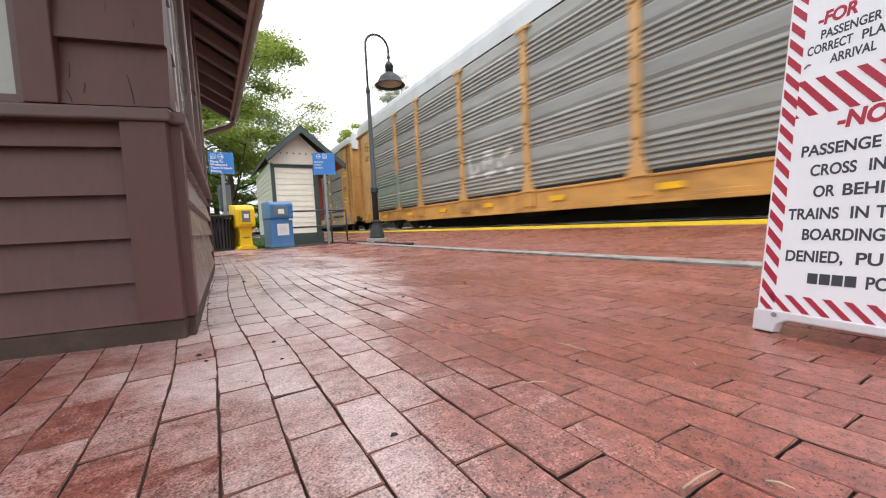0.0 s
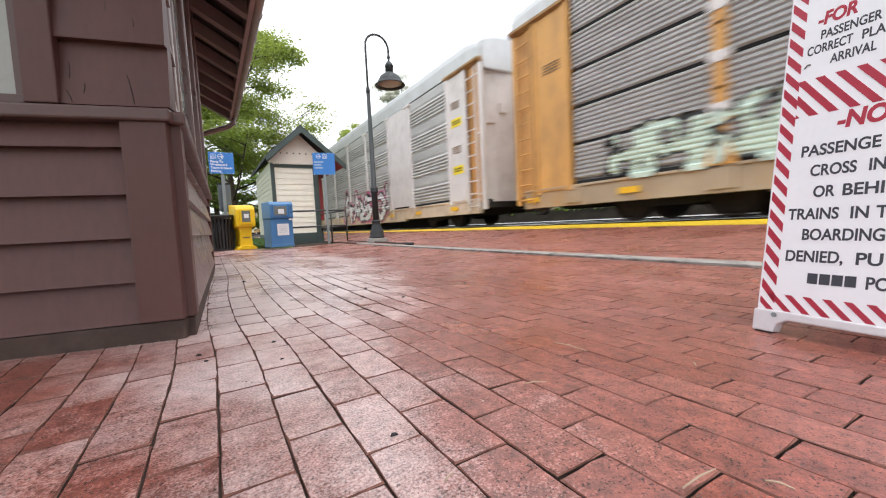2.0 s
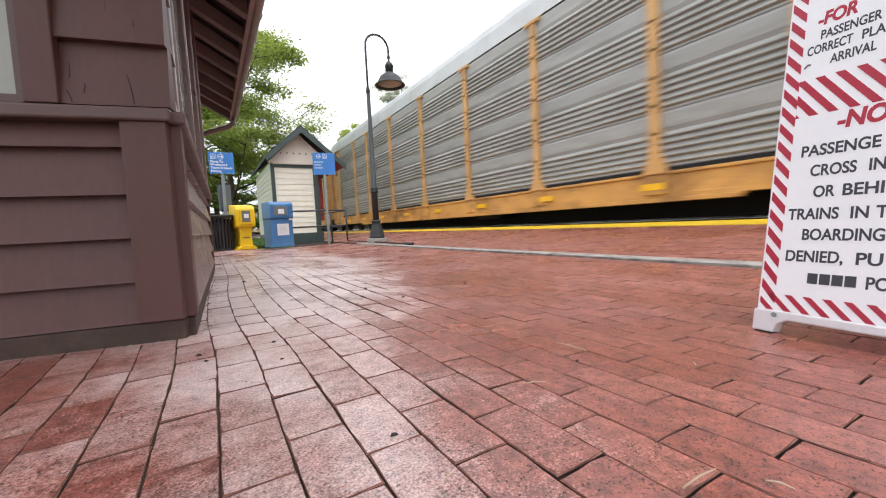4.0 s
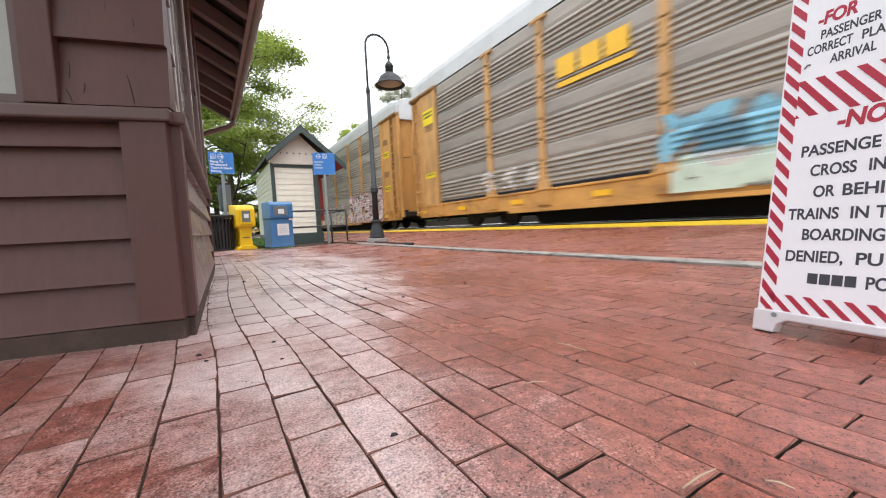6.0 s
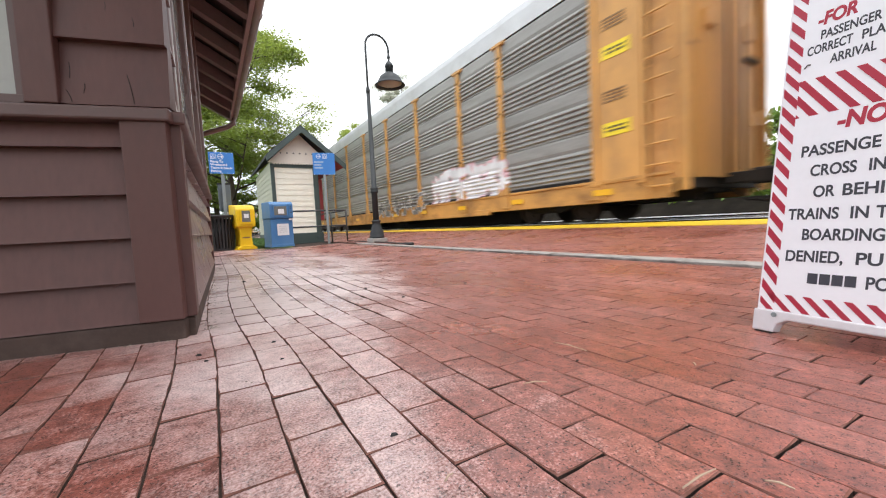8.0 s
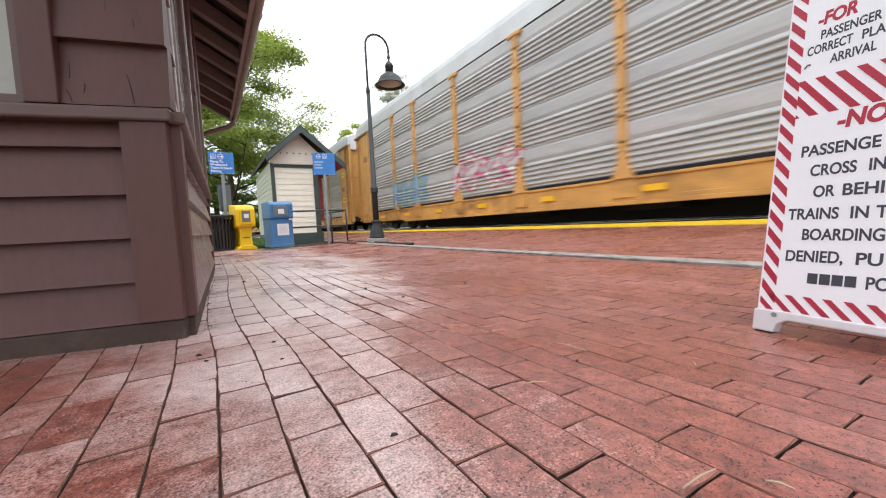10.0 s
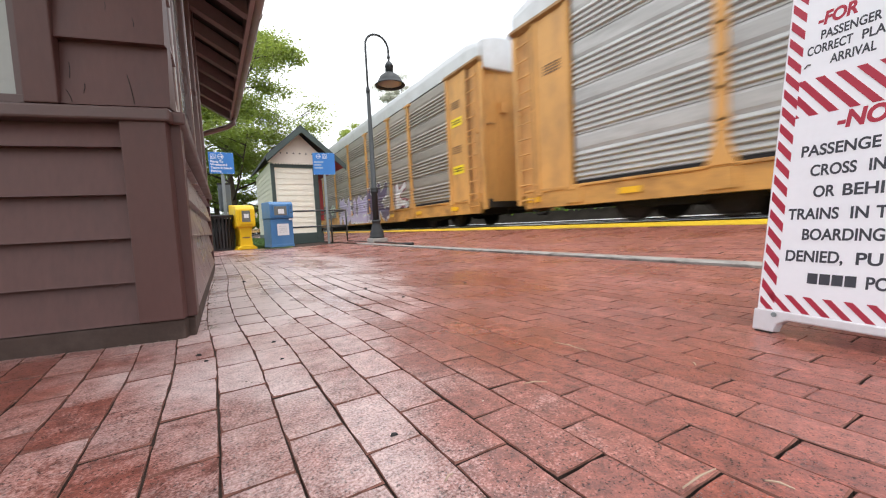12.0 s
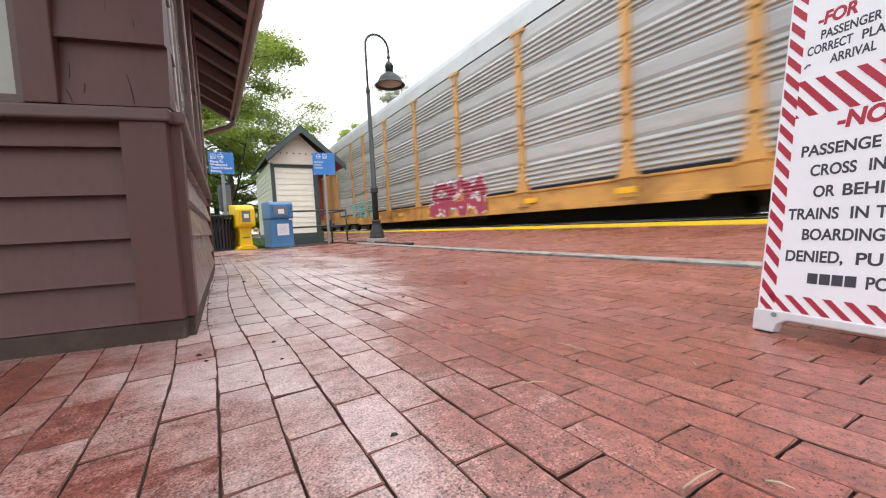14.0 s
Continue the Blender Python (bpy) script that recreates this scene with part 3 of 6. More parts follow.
def shared(key, make, material):
    """The mesh of a part that many cars use, built once for each finish."""
    k = (key, material.name)
    if k not in SHARED:
        bm = make()
        me = bpy.data.meshes.new(key)
        bm.to_mesh(me)
        bm.free()
        me.materials.append(material)
        SHARED[k] = me
    return SHARED[k]


def put(name, me, parent, m=None, label=""):
    o = new(name, me)
    o.parent = parent
    if m is not None:
        o.matrix_basis = m
    if label:
        tagged(o, label)
    return o


NEAR, FAR = pose(SIDE, 0, 0), pose(-SIDE, 0, 0, 0, 0, 180)
TURN = pose(0, 0, 0, 0, 0, 180)


def rack_car(style, steel, yellow, label, sill=None, blank=(), sign_bay=None, roof=None):
    """One covered car-carrier wagon; the near side of the train is towards -x."""
    car = empty("autorack_car", pose(TRACK_X, 0, 0), label, "freight car", "cars of the freight train")
    car.scale.z = 0.959
    prof = PROF[style]
    sill = sill or M["rack_sill"]
    for side in (NEAR, FAR):
        for i, (a, b) in enumerate(zip(POSTS, POSTS[1:])):
            w = round(b - a - 0.12, 2)
            at = side @ pose(0, (a + b) / 2, 0)
            if i in blank and side is NEAR:
                put("blank_panel", shared("blank%.2f" % w, lambda: box(-0.052, 0.05, -w / 2 - 0.22, w / 2 + 0.10, Z_LOW, Z_TOP, 0.01), yellow), car, at, "plain painted steel plate")
                continue
            put("side_panel", shared("sheet_%s%.2f" % (style, w), lambda: sheet(prof, w), steel), car, at)
            if i == sign_bay and side is NEAR:
                put("sign_plate", shared("plate%.2f" % w, lambda: box(-0.075, 0.0, -w / 2 - 0.03, w / 2 + 0.03, 3.15, 5.08, 0.008), yellow), car, at, "plain yellow plate")
        for y in POSTS[1:-1]:
            put("post", shared("post", post_mesh, yellow), car, side @ pose(0, y, 0))
            if style == "fine":
                for z in (1.95, 2.74, 3.52, 4.31):
                    put("gusset", shared("gusset", lambda: prism([(-0.15, -0.02), (-0.08, -0.08), (0.08, -0.08), (0.15, -0.02), (0.15, 0.04), (0.08, 0.09), (-0.08, 0.09), (-0.15, 0.04)], -0.098, 0.0, "x", 0.006), M["rack_white"]), car, side @ pose(0, y, z), "white gusset plate")
        put("side_sill", shared("sill", sill_mesh, sill), car, side)
        # black strips fill the recesses between sheets to give the slots' shade
        if style == "fine":
            for i in range(1, 5):
                z = Z_LOW + i * (Z_TOP - Z_LOW) / 5
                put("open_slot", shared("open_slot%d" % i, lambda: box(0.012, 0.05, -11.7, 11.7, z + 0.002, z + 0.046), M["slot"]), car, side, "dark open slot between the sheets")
        # another black strip draws the shadow line above the sill
        put("sill_gap", shared("sill_gap", lambda: box(-0.012, 0.05, -11.75, 11.75, 1.095, 1.168), M["slot"]), car, side, "black strip for the shadow gap over the sill")
        for i in range(11):
            y = -12.5 + i * 2.5
            put("reflector", shared("reflector", lambda: box(-0.068, -0.05, -0.21, 0.21, 0.79, 0.91), M["reflector"]), car, side @ pose(0, y + 0.5, 0), "yellow reflective strip")
    for turn in (pose(0, 0, 0), TURN):
        for s in (1, -1):
            # a pair of plates and ladders at each end, mirrored by turning about the end's own axis
            me = shared("end_panel%d" % s, lambda: mirrored(end_panel_mesh, s), yellow)
            put("end_panel", me, car, turn @ pose(SIDE * s, 0, 0))
            for key, dims in (("frame_post", (-0.095, 0.03, 11.8, 11.93, 0.98, 5.10, 0.012)), ("door_post", (-0.08, 0.03, 12.75, 12.86, 0.95, 5.10, 0.012)), ("door_gap", (-0.03, 0.05, 12.862, 12.945, 1.0, 4.98, 0.0)), ("return_plate", (0.02, 0.06, 12.86, 13.5, 0.98, 5.02, 0.008)), ("corner_post", (-0.03, 0.1, 13.46, 13.58, 0.75, 5.02, 0.012))):
                put(key, shared("%s%d" % (key, s), lambda: mirrored(lambda: box(*dims), s), M["rack_rust"] if key == "door_gap" else M["rack_grimy"] if key == "return_plate" else yellow), car, turn @ pose(SIDE * s, 0, 0))
            put("cornice", shared("cornice%d" % s, lambda: mirrored(lambda: prism([(-0.02, 5.0), (-0.13, 5.06), (-0.13, 5.13), (0.1, 5.16), (0.1, 5.0)], 11.75, 13.6, "y", 0.008), s), M["rack_rust"]), car, turn @ pose(SIDE * s, 0, 0), "rust-brown eave lip")
            me = shared("ladder%d" % s, lambda: mirrored(ladder_mesh, s), yellow)
            put("ladder", me, car, turn @ pose(SIDE * s, 0, 0))
        put("end_door", shared("end_door", end_door_mesh, yellow), car, turn)
        for x in (-0.9, -0.05, 0.05, 0.9):
            put("door_rib", shared("door_rib", lambda: box(-0.022, 0.022, -0.01, 0.018, 1.0, 4.85, 0.004), yellow), car, turn @ pose(x, 13.42 + 0.16 * (1 - (x / 1.4) ** 2), 0))
        put("end_hood", shared("end_hood", end_hood_mesh, roof or M["roof_white"]), car, turn, "white end hood")
        put("door_slot", shared("door_slot", lambda: box(-1.05, -0.55, 13.5, 13.6, 3.25, 3.32), M["slot"]), car, turn, "dark slot in the end door")
        for x in (-0.3, 0.3):
            put("lock_rod", shared("lock_rod", lambda: tube([(0, 0.06, 1.0), (0, 0.06, 4.7)], 0.022, 6), M["under"]), car, turn @ pose(x, 13.42 + 0.16 * (1 - (x / 1.4) ** 2), 0), "dark lock rod")
        for x, z in ((-1.12, 2.05), (-0.72, 3.62), (0.72, 3.62)):
            put("latch_box", shared("latch_box", lambda: box(-0.13, 0.13, -0.03, 0.05, 0.0, 0.30, 0.012), yellow), car, turn @ pose(x, 13.42 + 0.16 * (1 - (x / 1.4) ** 2), z))
        put("end_seam", shared("end_seam", lambda: box(-1.25, 1.25, 13.44, 13.50, 3.28, 3.31), M["rack_rust"]), car, turn, "rusty seam across the end door")
        put("grimy_skirt", shared("grimy_skirt", lambda: box(-1.38, 1.38, 13.36, 13.47, 0.80, 1.06, 0.01), M["under"]), car, turn, "grimy black end skirt")
        put("coupler", shared("coupler", coupler_mesh, M["under"]), car, turn)
        truck = put("truck", shared("truck", truck_frame_mesh, M["under"]), car, turn @ pose(0, 10.06, RAIL_Z - 0.015))
        for y in (-0.89, 0.89):
            wheels.append((put("wheelset", shared("wheelset", wheelset_mesh, M["wheel"]), truck, pose(0, y, 0.46)), y, turn is TURN))
    put("underframe", shared("underframe", underframe_mesh, M["under"]), car)
    low_roof = Matrix.Translation((0, 0, 5.14)) @ Matrix.Diagonal((1, 1, 0.72, 1)) @ Matrix.Translation((0, 0, -5.14))
    put("roof", shared("roof", roof_mesh, roof or M["roof_white"]), car, low_roof if style == "fine" else None)
    put("roof_rail", shared("roof_rail", lambda: add_box(box(-1.5, -1.40, -13.4, 13.4, 5.08, 5.15), 1.40, 1.5, -13.4, 13.4, 5.08, 5.15), M["slot"]), car, None, "dark slot under the roof")
    return car


def mirrored(make, s):
    bm = make()
    if s < 0:
        bmesh.ops.scale(bm, vec=(-1, 1, 1), verts=bm.verts[:])
        bmesh.ops.reverse_faces(bm, faces=bm.faces[:])
    return bm


PROF = {"wide": profile("wide"), "fine": profile("fine")}
LETTERS = (
    ((0.1, 0), (0.15, 1), (0.8, 0.9), (0.75, 0.5), (0.15, 0.5)),
    ((0.9, 0.9), (0.2, 1), (0.1, 0.6), (0.85, 0.45), (0.8, 0.05), (0.05, 0.0)),
    ((0.05, 0), (0.45, 1), (0.9, 0), (0.7, 0.4), (0.25, 0.4)),
    ((0.1, 1), (0.15, 0.1), (0.8, 0.05), (0.85, 1)),
    ((0.1, 0), (0.1, 1), (0.5, 0.5), (0.9, 1), (0.85, 0)),
    ((0.9, 1), (0.1, 0.95), (0.1, 0.5), (0.7, 0.5), (0.1, 0.5), (0.1, 0.02), (0.95, 0)),
    ((0.5, 0), (0.05, 0.3), (0.1, 0.85), (0.5, 1), (0.9, 0.8), (0.9, 0.25), (0.5, 0)),
    ((0.1, 0), (0.15, 1), (0.15, 0.5), (0.85, 0.95), (0.2, 0.5), (0.9, 0)),
)


def graffiti(car, style, y0, y1, z0, z1, colours, seed, fat=0.14, edge=0.05, halo=0.0, taper=0.0, count=None):
    """Sprayed lettering of no readable words, laid over the pressed sheets; colours: fill, edge, halo or shade."""
    rg = random.Random(seed)
    h = z1 - z0
    count = count or max(2, round((y1 - y0) / (h * 0.72)))
    cw = (y1 - y0) / count
    segs = []
    for i in range(count):
        tpl = rg.choice(LETTERS)
        hh = h * (1 - taper * i / count) * rg.uniform(0.8, 1.0)
        lean = rg.uniform(-0.15, 0.25)
        pts = [(y1 - (i + 0.06 + 0.88 * (a + lean * (b - 0.5))) * cw, z0 + 0.12 * h + hh * 0.76 * b) for a, b in tpl]
        segs += list(zip(pts, pts[1:]))
        ox, oz = rg.uniform(-0.3, 0.3) * cw, rg.uniform(-0.15, 0.15) * h
        other = [(y1 - (i + a) * cw + ox, z0 + 0.5 * h + (b - 0.5) * h * 0.55 + oz) for b, a in rg.choice(LETTERS)[:3]]
        segs += list(zip(other, other[1:]))
    ny = int((y1 - y0 + 0.3) / 0.03)
    prof = PROF[style]
    zs = [z0 + 0.03 * k for k in range(int(h / 0.03) + 2)]
    zs = sorted(set([round(z, 3) for z in zs if z < Z_LOW - 0.01] + [round(z, 3) for z, d in prof if z0 <= z <= z1 + 0.02] + [round(z, 3) for z in zs if z > Z_LOW]))
    zs = [z for i, z in enumerate(zs) if i == 0 or z - zs[i - 1] > 0.004]
    ys = np.linspace(y0 - 0.15, y1 + 0.15, ny + 1)
    yc, zc = (ys[:-1] + ys[1:]) / 2, (np.array(zs[:-1]) + np.array(zs[1:])) / 2
    Y, Z = np.meshgrid(yc, zc, indexing="ij")
    wob = 0.05 * np.sin(Y * 7 + seed) + 0.045 * np.sin(Z * 11 + Y * 6) + 0.03 * np.sin(Y * 19 - Z * 9)
    D = np.full(Y.shape, 9.0)
    for (ay, az), (by, bz) in segs:
        L2 = (by - ay) ** 2 + (bz - az) ** 2 + 1e-9
        t = np.clip(((Y - ay) * (by - ay) + (Z - az) * (bz - az)) / L2, 0, 1)
        D = np.minimum(D, np.hypot(Y - ay - t * (by - ay), Z - az - t * (bz - az)))
    D = D + wob
    shade = np.where(np.sin(Y * 2.3 + seed) + np.sin(Z * 3.1 + Y) > 1.25, 3, 0) if len(colours) > 3 else np.zeros(Y.shape, int)
    idx = np.where(D < fat, shade, np.where(D < fat + edge, 1, np.where(D < fat + edge + halo, 2, -1)))
    verts, faces, mats, seen = [], [], [], {}

    def vert(i, j):
        if (i, j) not in seen:
            y, z = ys[i], zs[j]
            near_post = min(abs(y - p) for p in POSTS) < 0.1
            d = max(depth_at(prof, z), 0.09 if near_post and z > 1.1 else (0.062 if z < Z_LOW else 0.0))
            seen[(i, j)] = len(verts)
            verts.append((SIDE - d - 0.012, y, z))
        return seen[(i, j)]

    for i in range(len(yc)):
        for j in range(len(zc)):
            if idx[i, j] >= 0:
                faces.append((vert(i, j), vert(i, j + 1), vert(i + 1, j + 1), vert(i + 1, j)))
                mats.append(int(idx[i, j]))
    me = bpy.data.meshes.new("graffiti")
    me.from_pydata(verts, [], faces)
    for c in colours:
        me.materials.append(c)
    me.polygons.foreach_set("material_index", mats)
    return put("graffiti", me, car, None, "sprayed graffiti lettering")


def marks(car, y, z, w, h, n, material, x=-0.085):
    """Stencilled data too small to read: rows of short bars."""
    rg = random.Random(int(y * 37 + z * 11))
    bm = bmesh.new()
    for r in range(n):
        a = y - w / 2
        zz = z - r * h * 1.8
        while a < y + w / 2:
            q = rg.uniform(0.05, 0.16)
            add_box(bm, SIDE + x, SIDE + x + 0.02, a, min(a + q, y + w / 2), zz, zz + h)
            a += q + 0.035
    return tagged(part("stencil", bm, material, car), "small stencilled data", kind="stuff")


white, black = paint("white", (0.72, 0.72, 0.74)), paint("black", (0.03, 0.03, 0.035))
pink, rose = paint("pink", (0.66, 0.42, 0.46)), paint("rose", (0.52, 0.10, 0.22))
cyan, maroon = paint("cyan", (0.20, 0.50, 0.52)), paint("maroon", (0.22, 0.05, 0.09))
teal, blue = paint("teal", (0.10, 0.30, 0.26)), paint("blue", (0.13, 0.21, 0.44))
lilac, plum = paint("lilac", (0.50, 0.44, 0.66)), paint("plum", (0.13, 0.10, 0.17))
sky_blue, mint = paint("sky_blue", (0.22, 0.48, 0.62)), paint("mint", (0.55, 0.66, 0.58))
red, lime = paint("red", (0.36, 0.05, 0.10)), paint("lime", (0.50, 0.52, 0.06))
smoke, orange = paint("smoke", (0.17, 0.165, 0.16)), paint("orange", (0.60, 0.28, 0.10))
moss, pale = paint("moss", (0.24, 0.29, 0.24)), paint("pale", (0.55, 0.53, 0.51))

cars = []
GREY = "yellow-framed autorack freight car with grey corrugated sheets"


def build_train():
    yl, yo = M["rack_yellow"], M["rack_yellow_old"]
    # first car, weathered grey
    c = rack_car("wide", M["steel_dark"], yo, GREY + ", faded graffiti")
    graffiti(c, "wide", 2.0, 3.9, 1.6, 2.5, [pale, M["steel_mid"], pale], 3, 0.035, 0.0)
    graffiti(c, "wide", 7.4, 11.7, 1.2, 2.7, [moss, moss, moss], 5, 0.20, 0.03)
    cars.append(c)
    # fine-ribbed sheets with open slots and white gussets
    c = rack_car("fine", M["steel_fine"], yl, "yellow-framed autorack freight car with finely ribbed grey sheets and bright graffiti", sill=M["rack_grime"])
    graffiti(c, "fine", -11.6, -8.2, 1.2, 2.5, [paint("dusty_lilac", (0.34, 0.30, 0.40)), paint("dusty_green", (0.30, 0.36, 0.24)), pale, paint("dusty_orange", (0.42, 0.27, 0.15))], 11, 0.06, 0.06, 0.03)
    graffiti(c, "fine", -8.0, -7.1, 1.0, 2.0, [paint("dusty_blue", (0.30, 0.40, 0.55)), pale, smoke], 16, 0.09, 0.04, count=1)
    graffiti(c, "fine", -7.6, -4.4, 0.9, 2.0, [moss, pale, smoke, paint("dusty_orange", (0.42, 0.27, 0.15))], 12, 0.06, 0.06)
    graffiti(c, "fine", -2.4, 0.9, 0.75, 2.4, [white, pale, smoke, pale], 13, 0.17, 0.05)
    graffiti(c, "fine", 1.8, 7.0, 0.95, 2.35, [cyan, maroon, rose, maroon], 14, 0.12, 0.10)
    graffiti(c, "fine", 8.1, 10.9, 1.05, 2.1, [mint, black, cyan], 15, 0.10, 0.05)
    cars.append(c)
    # white-framed car
    c = rack_car("wide", M["steel_light"], M["rack_white"], "white-framed steel autorack freight car with bright corrugated sheets and graffiti", sill=M["rack_tan"], blank=(1, 7))
    graffiti(c, "wide", -6.5, -0.1, 0.62, 2.75, [white, black, rose], 21, 0.11, 0.09, 0.08, taper=0.45)
    graffiti(c, "wide", 5.5, 10.0, 1.2, 2.35, [teal, black, teal, mint], 22, 0.10, 0.06)
    graffiti(c, "wide", 5.6, 9.9, 0.6, 1.35, [blue, black, blue, pale], 23, 0.09, 0.06)
    cars.append(c)
    # plain weathered car
    cars.append(rack_car("wide", M["steel_dark"], yo, GREY + ", weathered"))
    # brownish car with a block lettered panel
    c = rack_car("wide", M["steel_tan"], yo, "yellow-framed autorack freight car with dusty brown-grey sheets and blue graffiti")
    graffiti(c, "wide", 1.35, 4.2, 1.25, 2.05, [sky_blue, smoke, sky_blue, paint("deep_blue", (0.10, 0.22, 0.30))], 31, 0.17, 0.05, count=4)
    graffiti(c, "wide", 1.3, 4.0, 0.7, 1.3, [mint, smoke, mint, pale], 32, 0.18, 0.04, count=4)
    graffiti(c, "wide", -2.8, -0.4, 1.25, 2.3, [pale, smoke, pink], 33, 0.06, 0.05)
    graffiti(c, "wide", -6.5, -3.2, 1.2, 2.0, [smoke, pale, pale], 34, 0.04, 0.03)
    graffiti(c, "wide", 7.2, 9.5, 1.2, 1.8, [pale, smoke, pale], 35, 0.035, 0.02)
    bm = bmesh.new()
    for k in range(3):
        y = 6.55 - k * 0.60
        add_box(bm, SIDE - 0.065, SIDE - 0.045, y - 0.5, y, 3.50, 3.93)
    add_box(bm, SIDE - 0.065, SIDE - 0.045, 4.75, 6.55, 3.29, 3.40)
    part("logo", bm, M["reflector"], c, "plain yellow block mark")
    for z, w, h in ((3.95, 0.36, 0.52), (2.05, 0.33, 0.18)):
        part("warning_label", box(SIDE - 0.062, SIDE - 0.045, 12.33 - w, 12.33 + w, z, z + h), M["label"], c, "lemon-yellow warning label with dark bars")
        marks(c, 12.33, z + h * 0.7, w * 1.5, h * 0.13, 2, M["black"], -0.066)
    cars.append(c)
    # pink and blue graffiti, yellow plate with a blank white notice
    c = rack_car("wide", M["steel_tan"], yl, "yellow-framed autorack freight car with pink and blue graffiti along its side", sign_bay=7)
    graffiti(c, "wide", -11.7, -6.6, 0.65, 2.3, [paint("blush", (0.68, 0.56, 0.58)), black, pink], 41, 0.11, 0.07, 0.08, count=6)
    graffiti(c, "wide", -5.8, -0.6, 0.64, 1.9, [pale, smoke, pink], 42, 0.09, 0.06, 0.06)
    graffiti(c, "wide", 0.6, 5.8, 1.0, 2.8, [mint, maroon, pale, blue], 43, 0.13, 0.10, 0.06)
    graffiti(c, "wide", 5.8, 11.5, 0.66, 1.95, [white, smoke, white, blue], 44, 0.10, 0.06, 0.05)
    part("notice", box(SIDE - 0.09, SIDE - 0.07, 7.5, 8.6, 3.75, 4.75), M["paper"], c, "blank white notice")
    cars.append(c)
    c = rack_car("wide", M["steel_dark"], yl, GREY + ", pink graffiti")
    graffiti(c, "wide", -4.7, 0.3, 0.8, 1.7, [smoke, pale, pale], 51, 0.045, 0.05)
    graffiti(c, "wide", -9.1, -5.3, 1.1, 2.2, [white, pink, pink], 52, 0.16, 0.05)
    cars.append(c)
    c = rack_car("wide", M["steel_light"], yl, "yellow-framed autorack freight car with bright sheets and a blue tag")
    graffiti(c, "wide", 6.2, 9.1, 1.15, 2.35, [paint("steel_blue", (0.22, 0.34, 0.48)), lime, smoke], 61, 0.15, 0.035, 0.02)
    graffiti(c, "wide", 1.4, 4.6, 1.3, 2.6, [pale, rose, pale], 62, 0.06, 0.05)
    cars.append(c)
    c = rack_car("wide", M["steel_mid"], yl, "yellow-framed autorack freight car with black and white graffiti")
    graffiti(c, "wide", -6.2, 4.3, 0.62, 2.6, [white, black, pale, smoke], 71, 0.11, 0.09, 0.07, taper=0.35, count=9)
    graffiti(c, "wide", 4.9, 7.0, 3.85, 4.5, [white, black, white], 72, 0.05, 0.05)
    part("number_plate", box(SIDE - 0.075, SIDE - 0.055, 4.6, 7.2, 0.66, 1.04), M["black"], c, "black data plate")
    marks(c, 5.9, 0.78, 2.0, 0.14, 1, M["white_paint"], -0.09)
    cars.append(c)
    c = rack_car("wide", M["steel_tan"], yl, "yellow-framed autorack freight car with large purple graffiti", sign_bay=7)
    graffiti(c, "wide", -6.6, -4.0, 0.62, 2.55, [plum, white, lilac, plum], 81, 0.22, 0.06)
    graffiti(c, "wide", -4.2, 0.75, 0.62, 2.25, [lilac, white, plum], 82, 0.19, 0.06, 0.10, taper=0.3, count=4)
    graffiti(c, "wide", -8.45, -7.4, 1.12, 2.2, [white, maroon, white], 83, 0.12, 0.07, count=1)
    graffiti(c, "wide", 1.9, 5.0, 1.1, 2.0, [smoke, smoke, smoke, mint], 84, 0.13, 0.03)
    graffiti(c, "wide", 6.0, 8.9, 1.15, 2.05, [white, lilac, pale], 85, 0.16, 0.04)
    graffiti(c, "wide", 9.2, 11.3, 1.2, 1.85, [smoke, smoke, smoke], 86, 0.04, 0.02)
    bm = bmesh.new()
    wave = [(SIDE - 0.09, 8.75 - 1.4 * k / 16, 4.07 + 0.27 * math.sin(k * math.pi / 5.3)) for k in range(17)]
    add_tube(bm, wave, 0.085, 8)
    part("logo", bm, M["black"], c, "black curved mark")
    bm = bmesh.new()
    add_tube(bm, [(SIDE - 0.06, 12.5, 4.4), (SIDE - 0.06, 12.1, 4.0), (SIDE - 0.06, 12.6, 3.6), (SIDE - 0.06, 12.2, 3.1), (SIDE - 0.06, 12.55, 2.7), (SIDE - 0.06, 12.0, 2.4), (SIDE - 0.06, 12.5, 1.7)], [0.05, 0.09, 0.06, 0.1, 0.06, 0.09, 0.05], 6)
    add_tube(bm, [(SIDE - 0.06, 12.62, 3.9), (SIDE - 0.06, 12.66, 3.3), (SIDE - 0.06, 12.3, 2.8), (SIDE - 0.06, 12.6, 2.2), (SIDE - 0.06, 12.25, 2.1)], [0.03, 0.05, 0.07, 0.05, 0.03], 6)
    add_tube(bm, [(SIDE - 0.06, 12.0, 4.5), (SIDE - 0.06, 12.35, 4.62), (SIDE - 0.06, 12.66, 4.35), (SIDE - 0.06, 12.4, 4.2)], [0.03, 0.06, 0.06, 0.03], 6)
    add_tube(bm, [(SIDE - 0.06, 12.0, 3.4), (SIDE - 0.06, 12.4, 3.3), (SIDE - 0.06, 12.1, 2.9)], 0.06, 6)
    part("tag", bm, black, c, "black sprayed tag")
    cars.append(c)
    c = rack_car("wide", M["steel_light"], yl, "yellow-framed autorack freight car with bright clean sheets and red graffiti")
    graffiti(c, "wide", -2.6, 0.4, 0.62, 1.9, [red, white, red], 91, 0.14, 0.05)
    graffiti(c, "wide", -12.9, -11.9, 1.5, 2.4, [blue, blue, blue], 92, 0.03, 0.02)
